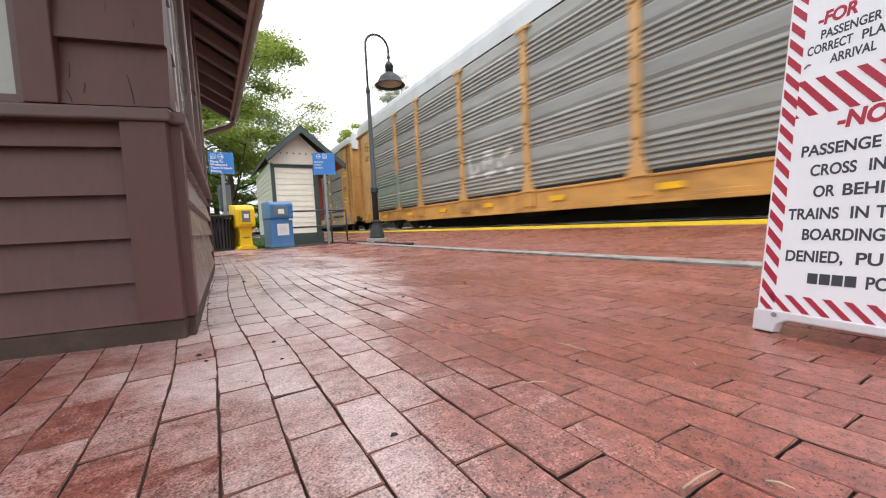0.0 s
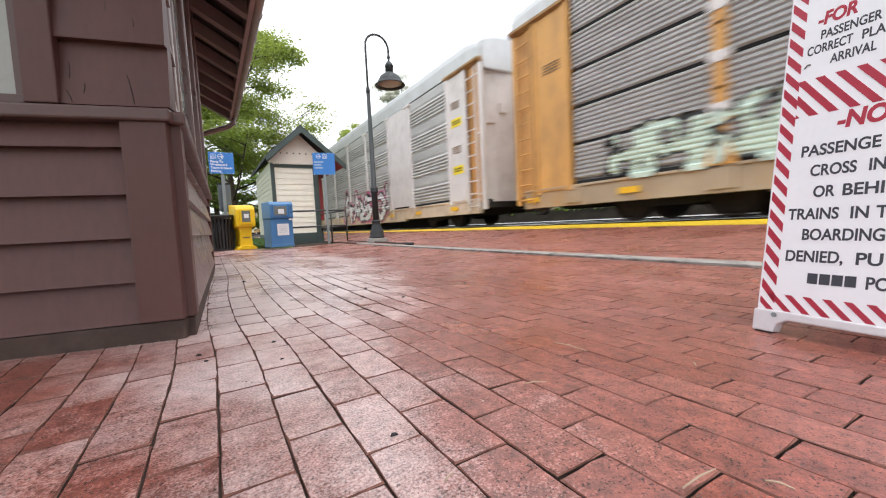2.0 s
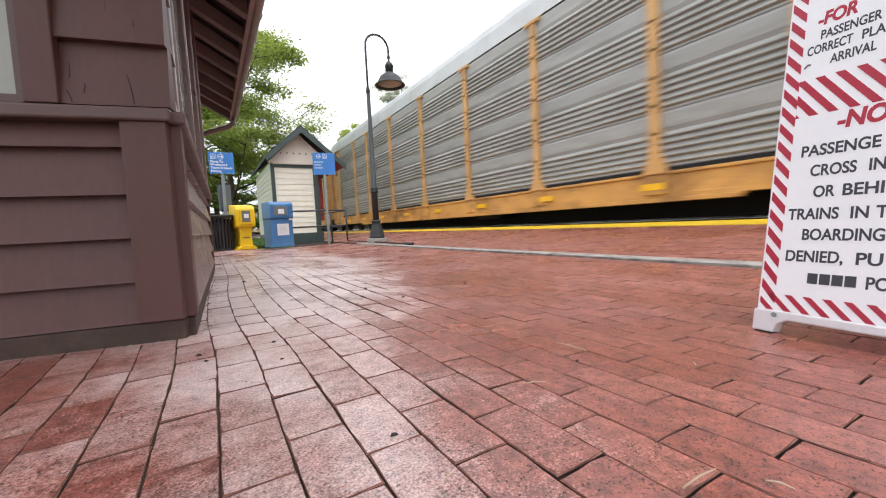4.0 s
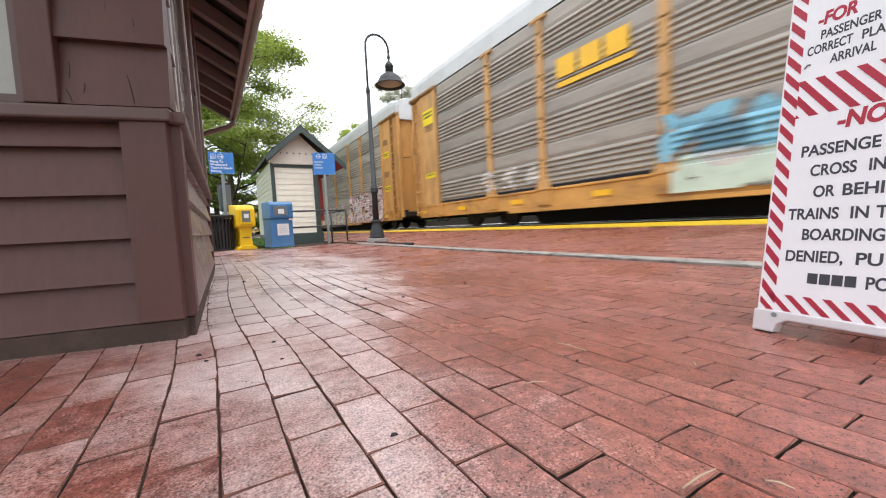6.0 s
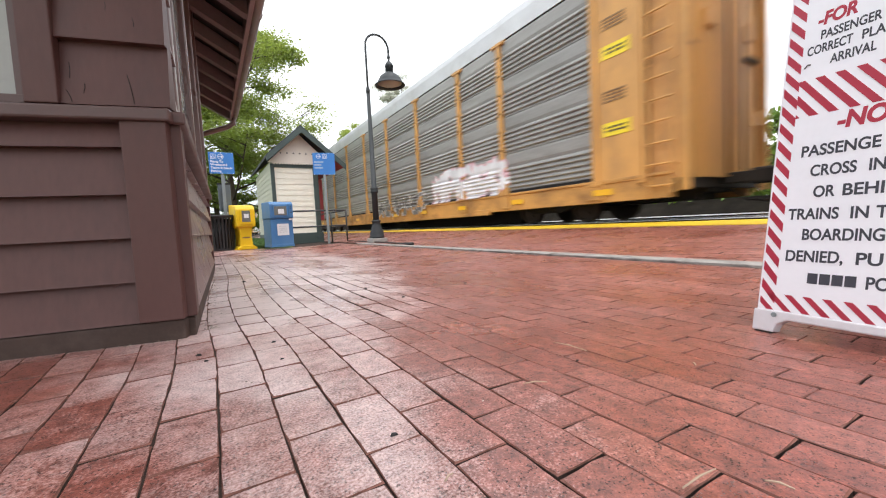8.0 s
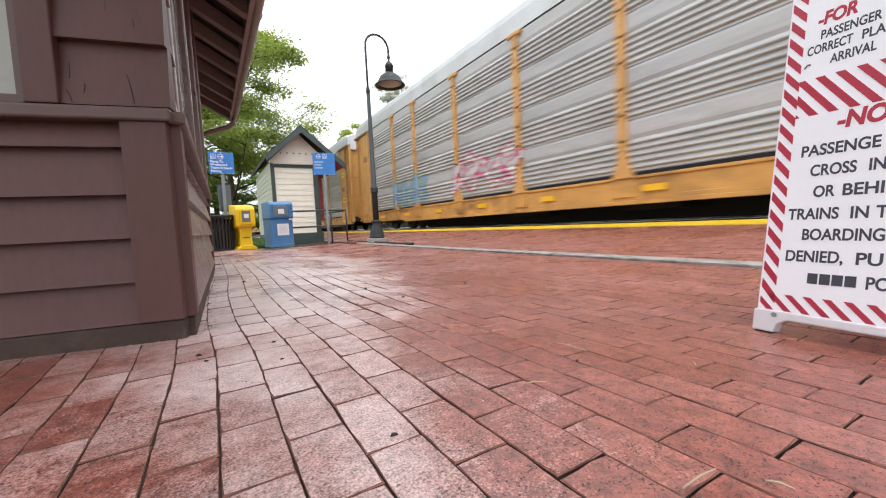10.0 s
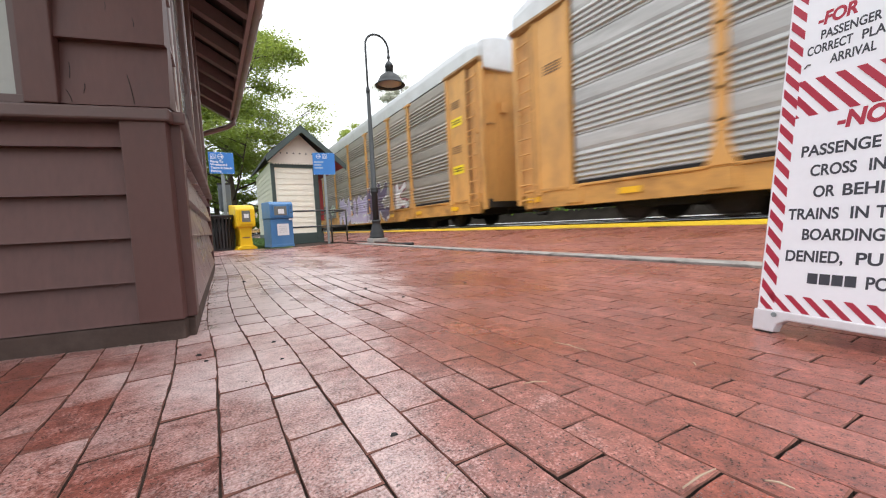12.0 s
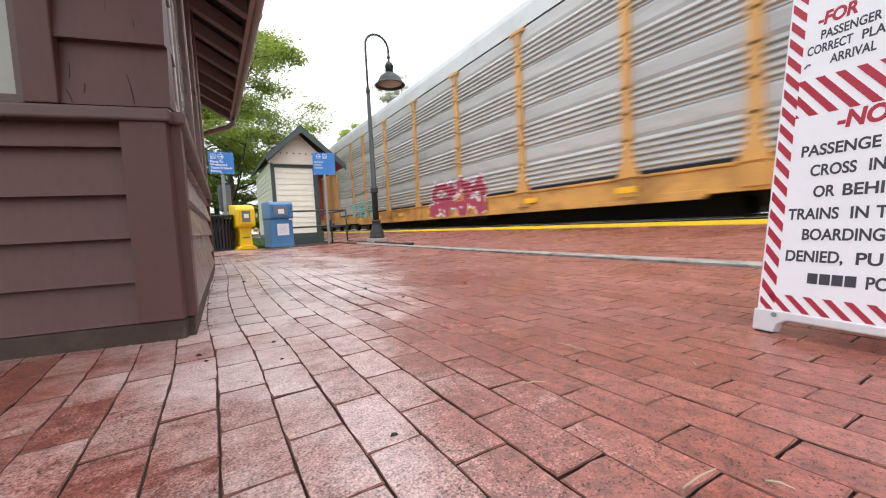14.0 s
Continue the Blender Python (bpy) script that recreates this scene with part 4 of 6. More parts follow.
    graffiti(c, "wide", 6.0, 9.0, 0.9, 1.8, [cyan, smoke, cyan], 93, 0.06, 0.03)
    cars.append(c)
    for st in ("steel_mid", "steel_dark"):
        cars.append(rack_car("wide", M[st], yl, GREY))
    for c in cars:
        for y, z in ((-12.3, 4.2), (12.3, 3.9), (-12.3, 2.8)):
            marks(c, y, z, 0.45, 0.035, 4, M["brown_mark"], -0.062)
        for z in (1.95, 3.45):
            part("warning_label", box(SIDE - 0.062, SIDE - 0.045, -12.62, -12.05, z, z + 0.26), M["label"], c, "lemon-yellow warning label with dark bars")
            marks(c, -12.33, z + 0.15, 0.42, 0.04, 2, M["black"], -0.066)
    ring = [(SIDE - 0.056, 12.33 + 0.2 * math.cos(k * math.pi / 12), 4.4 + 0.2 * math.sin(k * math.pi / 12)) for k in range(25)]
    part("emblem", add_tube(tube(ring, 0.022, 6), [(SIDE - 0.056, 12.25, 4.4), (SIDE - 0.056, 12.41, 4.4)], 0.03, 6), M["brown_mark"], cars[0], "dark ring-shaped mark")


build_train()


# small lags of the train against an even speed: seconds, metres
LAG = [(0, 0.42), (0.3, 0.42), (0.6, 0.42), (0.8, 0.22), (1.0, 0.11), (1.5, 0.02), (2.0, 0), (2.5, -0.05), (3.2, -0.1), (4.3, -0.13), (5.5, -0.20), (6.0, -0.28),
       (6.5, 0), (7.5, 0), (8.2, 0.04), (9.3, 0.18), (10.4, 0.28), (11.0, 0.28), (11.5, 0.33), (11.75, 0.15), (11.95, -0.08), (12.5, -0.08), (13.0, 0), (13.5, -0.05), (14.0, -0.03)]


def motions():
    """The train rolls through towards -y, its wheels turning with it."""
    for k, c in enumerate(cars):
        y = PITCH * (k - 1) + 16.88 + SPEED * 0.844
        walk(c, [(t, pose(TRACK_X, y - SPEED * t + d, 0)) for t, d in LAG])
    for w, y, turned in wheels:
        way = -1 if turned else 1
        walk(w, [(i / FPS, pose(0, y, 0.46, way * 85.4 * i)) for i in range(14 * FPS + 1)])


# ---- the station building ----
def station_building():
    """The bay of a clapboarded station: boards below a sill rail, wide laps and windows above, deep eaves with rafters."""
    b = empty("station_building", pose(-0.107, 1.648, 0, 0, 0, 0.4) @ Matrix.Diagonal((0.988, 0.988, 0.971, 1)), "dark brown painted clapboard station building with deep eaves", "building")
    face = pose(0, 0, 0, 0, 0, -12.5)   # the wall towards the camera, x to its right end
    flank = pose(0, 0, 0, 0, 0, 88.3)     # the wall along the platform: x runs away from the corner, y inwards

    def clap(name, x0, x1, zs, m, mt, t0=0.002, t1=0.036):
        """Lapped boards, each thicker at its lower edge."""
        for z0, z1 in zip(zs, zs[1:]):
            bm = prism([(0.03, z0), (-t1, z0), (-t1 + 0.002, z0 + 0.004), (-t0, z1 + 0.006), (0.03, z1 + 0.006)], x0, x1, "x")
            part(name, bm, mt, b, "", m)

    # cores of the walls, set back behind the boards
    part("wall_core", box(-3.2, -0.03, 0.012, 0.2, 0.0, 2.95), M["brown"], b, "", face)
    part("wall_core", box(0.03, 3.32, 0.012, 0.2, 0.0, 2.95), M["brown"], b, "", flank)
    # footing
    part("footing", box(-3.2, 0.012, -0.034, 0.05, -0.05, 0.072, 0.006), M["footing"], b, "grey-brown painted footing", face)
    part("footing", box(0.0, 3.34, -0.034, 0.05, -0.05, 0.072, 0.006), M["footing"], b, "grey-brown painted footing", flank)
    low = [0.075, 0.223, 0.38, 0.533, 0.697, 0.79]
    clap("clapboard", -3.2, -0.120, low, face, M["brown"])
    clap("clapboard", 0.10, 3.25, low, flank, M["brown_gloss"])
    # corner boards
    part("corner_board", box(-0.124, 0.012, -0.046, 0.03, 0.075, 0.79, 0.004), M["brown_board"], b, "", face)
    part("corner_board", box(-0.005, 0.11, -0.042, 0.03, 0.075, 0.79, 0.004), M["brown_board"], b, "", flank)
    part("corner_board", box(3.22, 3.34, -0.034, 0.03, 0.075, 0.79, 0.004), M["brown_board"], b, "", flank)
    # sill rail that runs round the bay
    part("sill_rail", box(-3.2, 0.03, -0.062, 0.04, 0.784, 0.830, 0.008), M["brown_dark"], b, "", face)
    part("sill_rail", box(-0.03, 3.40, -0.062, 0.04, 0.784, 0.830, 0.008), M["brown_dark"], b, "", flank)
    # wide laps above
    high = [0.838, 1.055, 1.285, 1.515, 1.745, 1.975, 2.205, 2.435, 2.665, 2.9]
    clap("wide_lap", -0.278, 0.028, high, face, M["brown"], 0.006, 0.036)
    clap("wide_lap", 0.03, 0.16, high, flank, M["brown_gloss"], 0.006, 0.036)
    # casing and window towards the camera
    part("casing", box(-0.368, -0.278, -0.046, 0.03, 0.836, 2.7, 0.004), M["brown"], b, "", face)
    part("casing", box(-1.45, -1.36, -0.034, 0.03, 0.836, 2.7, 0.004), M["brown"], b, "", face)
    win = part("window", box(-1.36, -0.368, 0.0, 0.03, 0.86, 2.7), M["brown_dark"], b, "brown sash window with a drawn blind", face)
    part("sash", box(-0.398, -0.368, -0.018, 0.0, 0.86, 2.7, 0.003), M["brown_dark"], win)
    part("sash", box(-1.36, -0.368, -0.02, 0.0, 0.838, 0.868, 0.003), M["brown_dark"], win)
    part("blind", box(-1.32, -0.398, -0.006, -0.002, 0.912, 2.66), M["curtain"], win, "pale window blind")
    part("lower_rail", box(-1.32, -0.398, -0.008, 0.0, 0.868, 0.912, 0.003), M["curtain"], win, "grey blind rail")
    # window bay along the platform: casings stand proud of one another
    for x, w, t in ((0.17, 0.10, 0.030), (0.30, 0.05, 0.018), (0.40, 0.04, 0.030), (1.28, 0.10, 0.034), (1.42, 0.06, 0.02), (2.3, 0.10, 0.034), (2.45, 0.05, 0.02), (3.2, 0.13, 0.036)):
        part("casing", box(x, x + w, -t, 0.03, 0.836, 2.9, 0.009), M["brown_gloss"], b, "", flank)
    for x0, x1 in ((0.44, 1.28), (1.48, 2.3), (2.5, 3.2)):
        part("window", box(x0, x1, 0.0, 0.012, 0.9, 2.7), M["glass"], b, "dark window pane", flank)
    # drying cracks and a few knocks in the painted boards
    for x0, z0, x1, z1 in ((-0.094, 0.948, -0.076, 0.845), (-0.262, 0.885, -0.247, 0.845), (-0.139, 1.20, -0.137, 1.16), (-0.063, 1.144, -0.059, 1.112), (-0.212, 0.91, -0.216, 0.876), (-0.253, 0.98, -0.252, 0.927)):
        on = [-(0.036 - 0.030 * ((z - 0.838) % 0.217) / 0.217) for z in (z0, (z0 + z1) / 2, z1)]
        part("crack", tube([(x0, on[0], z0), ((x0 + x1) / 2 + 0.002, on[1] - 0.0003, (z0 + z1) / 2), (x1, on[2], z1)], 0.0009, 5), M["slot"], b, "dark hairline crack in the paint", face)
    # main wall behind the bay and the roof over both
    over = Matrix.Translation((-0.009, -0.166, 0)) @ Matrix.Scale(0.883, 4)
    part("main_wall", box(-4.0, -0.55, 3.34, 6.6, -0.05, 3.0), M["brown"], b, "", pose(0, 0, 0))
    part("roof", prism([(0.73, 2.98), (0.73, 3.04), (-2.4, 4.95), (-2.4, 4.87)], -4.0, 7.6, "y"), M["soffit"], b, "sloping roof, its boarded underside coloured near-black brown for shade", over)
    part("shingles", prism([(0.75, 3.06), (0.75, 3.09), (-2.4, 5.02), (-2.4, 4.99)], -4.05, 7.65, "y"), M["shingle"], b, "dark shingles", over)
    part("fascia", box(0.67, 0.715, -4.0, 7.6, 2.84, 3.02, 0.004), M["rafter"], b, "", over)
    part("eave_beam", box(-0.22, 0.06, -4.0, 7.55, 3.10, 3.36, 0.008), M["rafter"], b, "", over)
    raf = None
    for i in range(16):
        y = -1.9 + i * 0.62
        if raf is None:
            raf = part("rafter", prism([(0.67, 2.84), (0.67, 2.99), (-0.4, 3.61), (-0.4, 3.44)], -0.058, 0.058, "y"), M["rafter"], b, "", over @ pose(0, y, 0))
            edge = part("rafter_edge", prism([(0.668, 2.825), (0.668, 2.84), (-0.4, 3.44), (-0.4, 3.425)], -0.062, 0.062, "y"), M["rafter"], b, "", over @ pose(0, y, 0))
        else:
            again(raf, b, over @ pose(0, y, 0))
            again(edge, b, over @ pose(0, y, 0))
    # half-round gutter in lengths with seams, and the downspout back to the wall
    g = part("gutter", tube([(0.762, -4.0, 2.98), (0.762, 7.55, 2.94)], 0.072, 14), M["gutter"], b, "brown metal gutter", over)
    for i in range(17):
        y = -3.0 + i * 0.62
        part("gutter_strap", tube([(0.762, y, 2.975), (0.762, y + 0.03, 2.975)], 0.088, 14), M["gutter"], g)
    part("downspout", tube([(0.75, 7.5, 2.92), (0.74, 7.5, 2.78), (0.62, 7.45, 2.68), (-0.45, 7.2, 2.2), (-0.52, 7.18, 2.0), (-0.52, 7.18, 0.1)], 0.05, 12), M["gutter"], b, "brown downspout", over)
    return b


station_building()


# ---- shed, lamp, boxes, signs and rails ----
def placed(x, y, turn, size):
    return pose(x, y, 0, 0, 0, turn) @ Matrix.Scale(size, 4)


def shed():
    s = empty("shed", placed(-0.062, 13.153, 0.55, 0.94), "small cream clapboard shed with dark green trim and gable", "shed")
    part("base", box(1.86, 3.48, -0.02, 4.4, -0.05, 0.32, 0.01), M["green_trim"], s)
    part("side_wall", box(1.90, 1.98, 0.06, 4.35, 0.3, 2.75), M["shed_side"], s)
    for i in range(15):
        z = 0.3 + i * 0.16
        part("side_board", prism([(1.90, z), (1.875, z), (1.89, z + 0.165), (1.90, z + 0.165)], 0.08, 4.35, "y"), M["shed_side"], s)
    part("back_wall", box(1.9, 3.44, 4.3, 4.38, 0.3, 2.75), M["shed_side"], s)
    part("side_wall", box(3.36, 3.44, 0.06, 4.35, 0.3, 2.75), M["shed_side"], s)
    part("front_wall", box(1.95, 3.4, 0.03, 0.10, 0.3, 2.65), M["cream"], s)
    for i in range(12):
        z = 0.31 + i * 0.188
        part("board", prism([(0.03, z), (-0.006, z), (0.012, z + 0.194), (0.03, z + 0.194)], 2.0, 3.25, "x"), M["cream"], s)
    part("corner_board", box(1.885, 2.0, -0.03, 0.06, 0.1, 2.66, 0.006), M["green_trim"], s)
    part("corner_board", box(3.25, 3.42, -0.03, 0.06, 0.1, 2.66, 0.006), M["green_trim"], s)
    part("head_board", box(1.885, 3.42, -0.032, 0.05, 2.56, 2.68, 0.006), M["green_trim"], s)
    part("wall_box", box(3.445, 3.78, 0.9, 1.5, 0.75, 2.30, 0.02), M["barn_red"], s, "red painted box on the side wall")
    ax, az = 2.84, 3.80
    gable = part("gable", prism([(1.8, 2.72), (3.86, 2.72), (ax, az - 0.12)], -0.10, 0.02, "y"), M["cream_pink"], s, "pale scalloped gable boards")
    n = 17
    for i in range(n):
        x = 1.95 + i * (1.55 / n)
        part("scallop", prism([(x, 2.73), (x + 0.012, 2.675), (x + 0.045, 2.655), (x + 0.079, 2.675), (x + 0.091, 2.73)], -0.102, -0.06, "y"), M["cream_pink"], gable)
    for i in range(7):
        x = 2.22 + i * 0.205
        part("vent_hole", tube([(x, -0.112, 3.03), (x, -0.09, 3.03)], 0.024, 8), M["slot"], gable, "dark round hole")
    for sx, ex, ez in ((-1, 1.72, 2.80), (1, 4.28, 2.60)):
        th = 0.09
        part("roof", prism([(ax, az), (ex, ez), (ex, ez + th), (ax, az + th + 0.02)], -0.5, 4.7, "y"), M["shingle"], s, "dark shingled roof slope")
        if sx > 0:
            part("eave_soffit", prism([(3.45, ez + 0.73), (ex - 0.02, ez - 0.01), (ex - 0.02, ez - 0.03), (3.45, ez + 0.71)], -0.45, 4.6, "y"), M["barn_red"], s, "dark red boarded eave underside")
        part("bargeboard", prism([(ax, az - 0.15), (ex, ez - 0.13), (ex, ez + 0.06), (ax, az + 0.06)], -0.56, -0.5, "y"), M["green_trim"], s)
    return s


def street_lamp():
    x, y, z = 3.515, 9.076, platform_z(3.515)
    L = empty("street_lamp", pose(x, y, z, 0, 0, 2.3) @ Matrix.Scale(0.962, 4), "dark grey gooseneck platform lamp on a concrete pad", "street lamp")
    part("pad", box(-0.20, 0.20, -0.20, 0.20, -0.06, 0.10, 0.015), M["concrete"], L, "concrete pad")
    part("base", lathe([(0.0, 0.10), (0.19, 0.10), (0.195, 0.15), (0.175, 0.17), (0.18, 0.22), (0.155, 0.30), (0.115, 0.42), (0.098, 0.50), (0.12, 0.52), (0.12, 0.55), (0.085, 0.57), (0.0, 0.57)]), M["lamp"], L)
    part("pole", lathe([(0.0, 0.55), (0.078, 0.55), (0.075, 1.25), (0.095, 1.27), (0.098, 1.31), (0.085, 1.33), (0.098, 1.36), (0.095, 1.40), (0.066, 1.42), (0.045, 3.80), (0.0, 3.80)]), M["lamp"], L)
    part("collar", lathe([(0.0, 3.78), (0.055, 3.78), (0.06, 3.83), (0.045, 3.88), (0.035, 3.93), (0.0, 3.93)], 16), M["lamp"], L)
    pts = [(0, 0, 3.88), (0, 0, 4.3), (0, 0, 4.82)]
    for i in range(1, 13):
        a = math.pi * i / 12
        pts.append((0.315 - 0.315 * math.cos(a), 0, 4.95 + 0.32 * math.sin(a)))
    pts.append((0.63, 0, 4.78))
    part("gooseneck", tube(pts, [0.028] * (len(pts) - 2) + [0.026, 0.026], 10), M["lamp"], L)
    part("finial", lathe([(0.0, 4.84), (0.03, 4.83), (0.045, 4.77), (0.03, 4.72), (0.02, 4.66), (0.0, 4.66)], 14), M["lamp"], L, "", pose(0.63, 0, 0))
    part("neck", lathe([(0.0, 4.68), (0.05, 4.66), (0.10, 4.58), (0.115, 4.53), (0.105, 4.52), (0.105, 4.36), (0.0, 4.36)], 20), M["lamp"], L, "", pose(0.63, 0, 0))
    sh = part("shade", lathe([(0.09, 4.38), (0.15, 4.35), (0.25, 4.27), (0.31, 4.17), (0.325, 4.11), (0.385, 4.075), (0.392, 4.05), (0.37, 4.05), (0.315, 4.085), (0.295, 4.15), (0.22, 4.26), (0.08, 4.33)], 32), M["lamp"], L, "bell-shaped dark shade", pose(0.63, 0, 0))
    part("lens", lathe([(0.0, 4.06), (0.2, 4.07), (0.31, 4.10), (0.30, 4.13), (0.0, 4.14)], 24), M["lamp_in"], sh, "pale lamp lens")
    return L


def blue_news_box():
    b = empty("newspaper_box", placed(1.43, 10.411, 13.5, 0.947), "blue metal newspaper box with a dark window and notice", "newspaper box")
    part("body", add_box(box(-0.29, 0.29, -0.26, 0.26, 0.05, 0.74, 0.02), -0.30, 0.30, -0.27, 0.26, 0.0, 0.07, 0.012), M["blue_box"], b)
    part("head", prism([(-0.30, 0.74), (-0.30, 1.10), (-0.25, 1.17), (0.27, 1.17), (0.27, 0.74)], -0.30, 0.30, "x", 0.015), M["blue_box"], b)
    d = part("door", box(-0.23, 0.15, -0.318, -0.295, 0.78, 1.09, 0.008), M["blue_box"], b)
    part("pane", box(-0.20, 0.12, -0.324, -0.316, 0.82, 1.05, 0.004), M["glass"], d, "dark display pane")
    part("newspaper", box(-0.10, 0.05, -0.327, -0.323, 0.86, 0.98), M["paper"], d, "folded newspaper")
    part("coin_mechanism", add_box(box(0.17, 0.285, -0.325, -0.295, 0.76, 1.12, 0.008), 0.19, 0.26, -0.335, -0.32, 0.92, 0.96), M["blue_box"], b)
    for z in (0.99, 1.04, 0.88):
        part("coin_slot", box(0.205, 0.245, -0.332, -0.322, z, z + 0.018), M["black"], b, "black coin slot")
    part("sticker", box(0.17, 0.25, -0.30, -0.294, 0.69, 0.73), M["white_paint"], b, "small white sticker")
    part("notice", box(-0.13, 0.17, -0.268, -0.262, 0.30, 0.60), M["paper"], b, "white paper notice")
    for i in range(4):
        part("notice_line", box(-0.08, 0.12, -0.2705, -0.267, 0.53 - i * 0.05, 0.537 - i * 0.05), M["grey_metal"], b)


def yellow_news_box():
    b = empty("newspaper_box", placed(0.634, 10.31, 16.3, 0.943), "yellow plastic newspaper box on a waisted pedestal", "newspaper box")
    part("foot", prism([(-0.24, 0.0), (0.24, 0.0), (0.23, 0.04), (0.15, 0.10), (-0.15, 0.10), (-0.23, 0.04)], -0.22, 0.22, "y", 0.012), M["yellow_box"], b)
    part("pedestal", prism([(-0.16, 0.06), (0.16, 0.06), (0.135, 0.35), (0.15, 0.50), (0.20, 0.58), (-0.20, 0.58), (-0.15, 0.50), (-0.135, 0.35)], -0.17, 0.17, "y", 0.015), M["yellow_box"], b)
    part("head", prism([(-0.24, 0.56), (-0.25, 0.98), (-0.19, 1.09), (0.23, 1.13), (0.24, 0.56)], -0.23, 0.23, "x", 0.03), M["yellow_box"], b)
    d = part("door", box(-0.15, 0.15, -0.262, -0.235, 0.62, 1.0, 0.01), M["yellow_box"], b)
    part("pane", box(-0.10, 0.10, -0.27, -0.26, 0.68, 0.96, 0.004), M["glass"], d, "brown display pane")
    part("card", box(-0.05, 0.06, -0.275, -0.269, 0.78, 0.88), M["paper"], d, "white card")
    part("stamp", box(-0.09, 0.09, -0.176, -0.168, 0.28, 0.31), M["brown_mark"], b, "dark stamped mark")


def trash_can():
    c = empty("trash_can", placed(0.175, 10.386, 0.4, 0.94), "black slatted steel trash can", "trash can")
    part("liner", lathe([(0.0, 0.03), (0.235, 0.03), (0.265, 0.78), (0.0, 0.78)], 24), M["black"], c)
    part("top_ring", lathe([(0.25, 0.80), (0.255, 0.86), (0.36, 0.875), (0.37, 0.855), (0.345, 0.80)], 28), M["black"], c)
    part("bottom_ring", lathe([(0.235, 0.0), (0.285, 0.0), (0.285, 0.05), (0.235, 0.05)], 28), M["black"], c)
    slat = None
    for i in range(26):
        a = 360 / 26 * i
        if slat is None:
            slat = part("slat", prism([(0.275, 0.02), (0.29, 0.02), (0.30, 0.55), (0.36, 0.84), (0.345, 0.84), (0.285, 0.55)], -0.02, 0.02, "y"), M["black"], c, "", pose(0, 0, 0, 0, 0, a))
        else:
            again(slat, c, pose(0, 0, 0, 0, 0, a))


def wheelchair_mark(parent, x, z, k, m):
    """A white pictogram: a ring and a bent line in a square frame."""
    bm = bmesh.new()
    for a, b, c, d in ((-1, 1, 0.86, 1), (-1, 1, -1, -0.86), (-1, -0.86, -1, 1), (0.86, 1, -1, 1)):
        add_box(bm, x + a * k, x + b * k, -0.012, -0.006, z + c * k, z + d * k)
    ring = [(x + k * (-0.05 + 0.5 * math.cos(t)), -0.009, z + k * (-0.25 + 0.5 * math.sin(t))) for t in (math.pi * (0.75 + i / 9 * 1.5) for i in range(10))]
    add_tube(bm, ring, 0.09 * k, 5)
    add_tube(bm, [(x - 0.15 * k, -0.009, z + 0.7 * k), (x - 0.1 * k, -0.009, z + 0.1 * k), (x + 0.35 * k, -0.009, z + 0.1 * k), (x + 0.6 * k, -0.009, z - 0.5 * k)], 0.09 * k, 5)
    part("pictogram", bm, M["white_paint"], parent, "white access pictogram", m)


def arrow_mark(parent, x, z, k, m):
    bm = bmesh.new()
    ring = [(x + k * math.cos(t), -0.009, z + k * math.sin(t)) for t in (2 * math.pi * i / 20 for i in range(21))]
    add_tube(bm, ring, 0.09 * k, 5)
    add_tube(bm, [(x - 0.95 * k, -0.009, z), (x + 0.7 * k, -0.009, z)], 0.12 * k, 5)
    for s in (-1, 1):
        add_tube(bm, [(x + 0.2 * k, -0.009, z + s * 0.45 * k), (x + 0.75 * k, -0.009, z)], 0.12 * k, 5)
    part("arrow", bm, M["white_paint"], parent, "white arrow in a ring", m)


def ramp_sign(x, y, size, tilt, z0, z1, w, flip, lines, label):
    s = empty("ramp_sign", placed(x, y, 0, size), label, "sign", "blue signs to the ramp")
    part("post", box(-0.035, 0.035, -0.025, 0.025, -0.05, z1 - 0.05, 0.006), M["grey_metal"], s, "grey steel post")
    m = pose(0, -0.035, 0, 0, 0, tilt)
    pl = part("plate", box(-w / 2, w / 2, -0.006, 0.0, z0, z1, 0.002), M["blue_sign"], s, "", m)
    k = 0.062
    a, b = (-0.17, -0.01) if not flip else (-0.15, 0.03)
    if flip:
        arrow_mark(pl, a, z1 - 0.11, k, None)
        wheelchair_mark(pl, b, z1 - 0.11, k, None)
    else:
        wheelchair_mark(pl, a, z1 - 0.11, k, None)
        arrow_mark(pl, b, z1 - 0.11, k, None)
    for i, t in enumerate(lines):
        text("lettering", t, 0.075, M["white_paint"], pl, Matrix.Translation((-w / 2 + 0.035, -0.008, z1 - 0.255 - i * 0.078)) @ pose(0, 0, 0, 90), 0.002)
    if not lines:
        for i, q in enumerate((0.26, 0.20, 0.24)):
            part("faded_line", box(-w / 2 + 0.04, -w / 2 + 0.04 + q, -0.009, -0.005, z1 - 0.30 - i * 0.085, z1 - 0.255 - i * 0.085), M["faded"], pl, "faded white lettering bar")
    for i in range(5):
        for z in (z0 + 0.012, z1 - 0.012):
            part("bolt", tube([(-w / 2 + 0.03 + i * (w - 0.06) / 4, -0.012, z), (-w / 2 + 0.03 + i * (w - 0.06) / 4, -0.004, z)], 0.009, 6), M["white_paint"], pl)
    return s


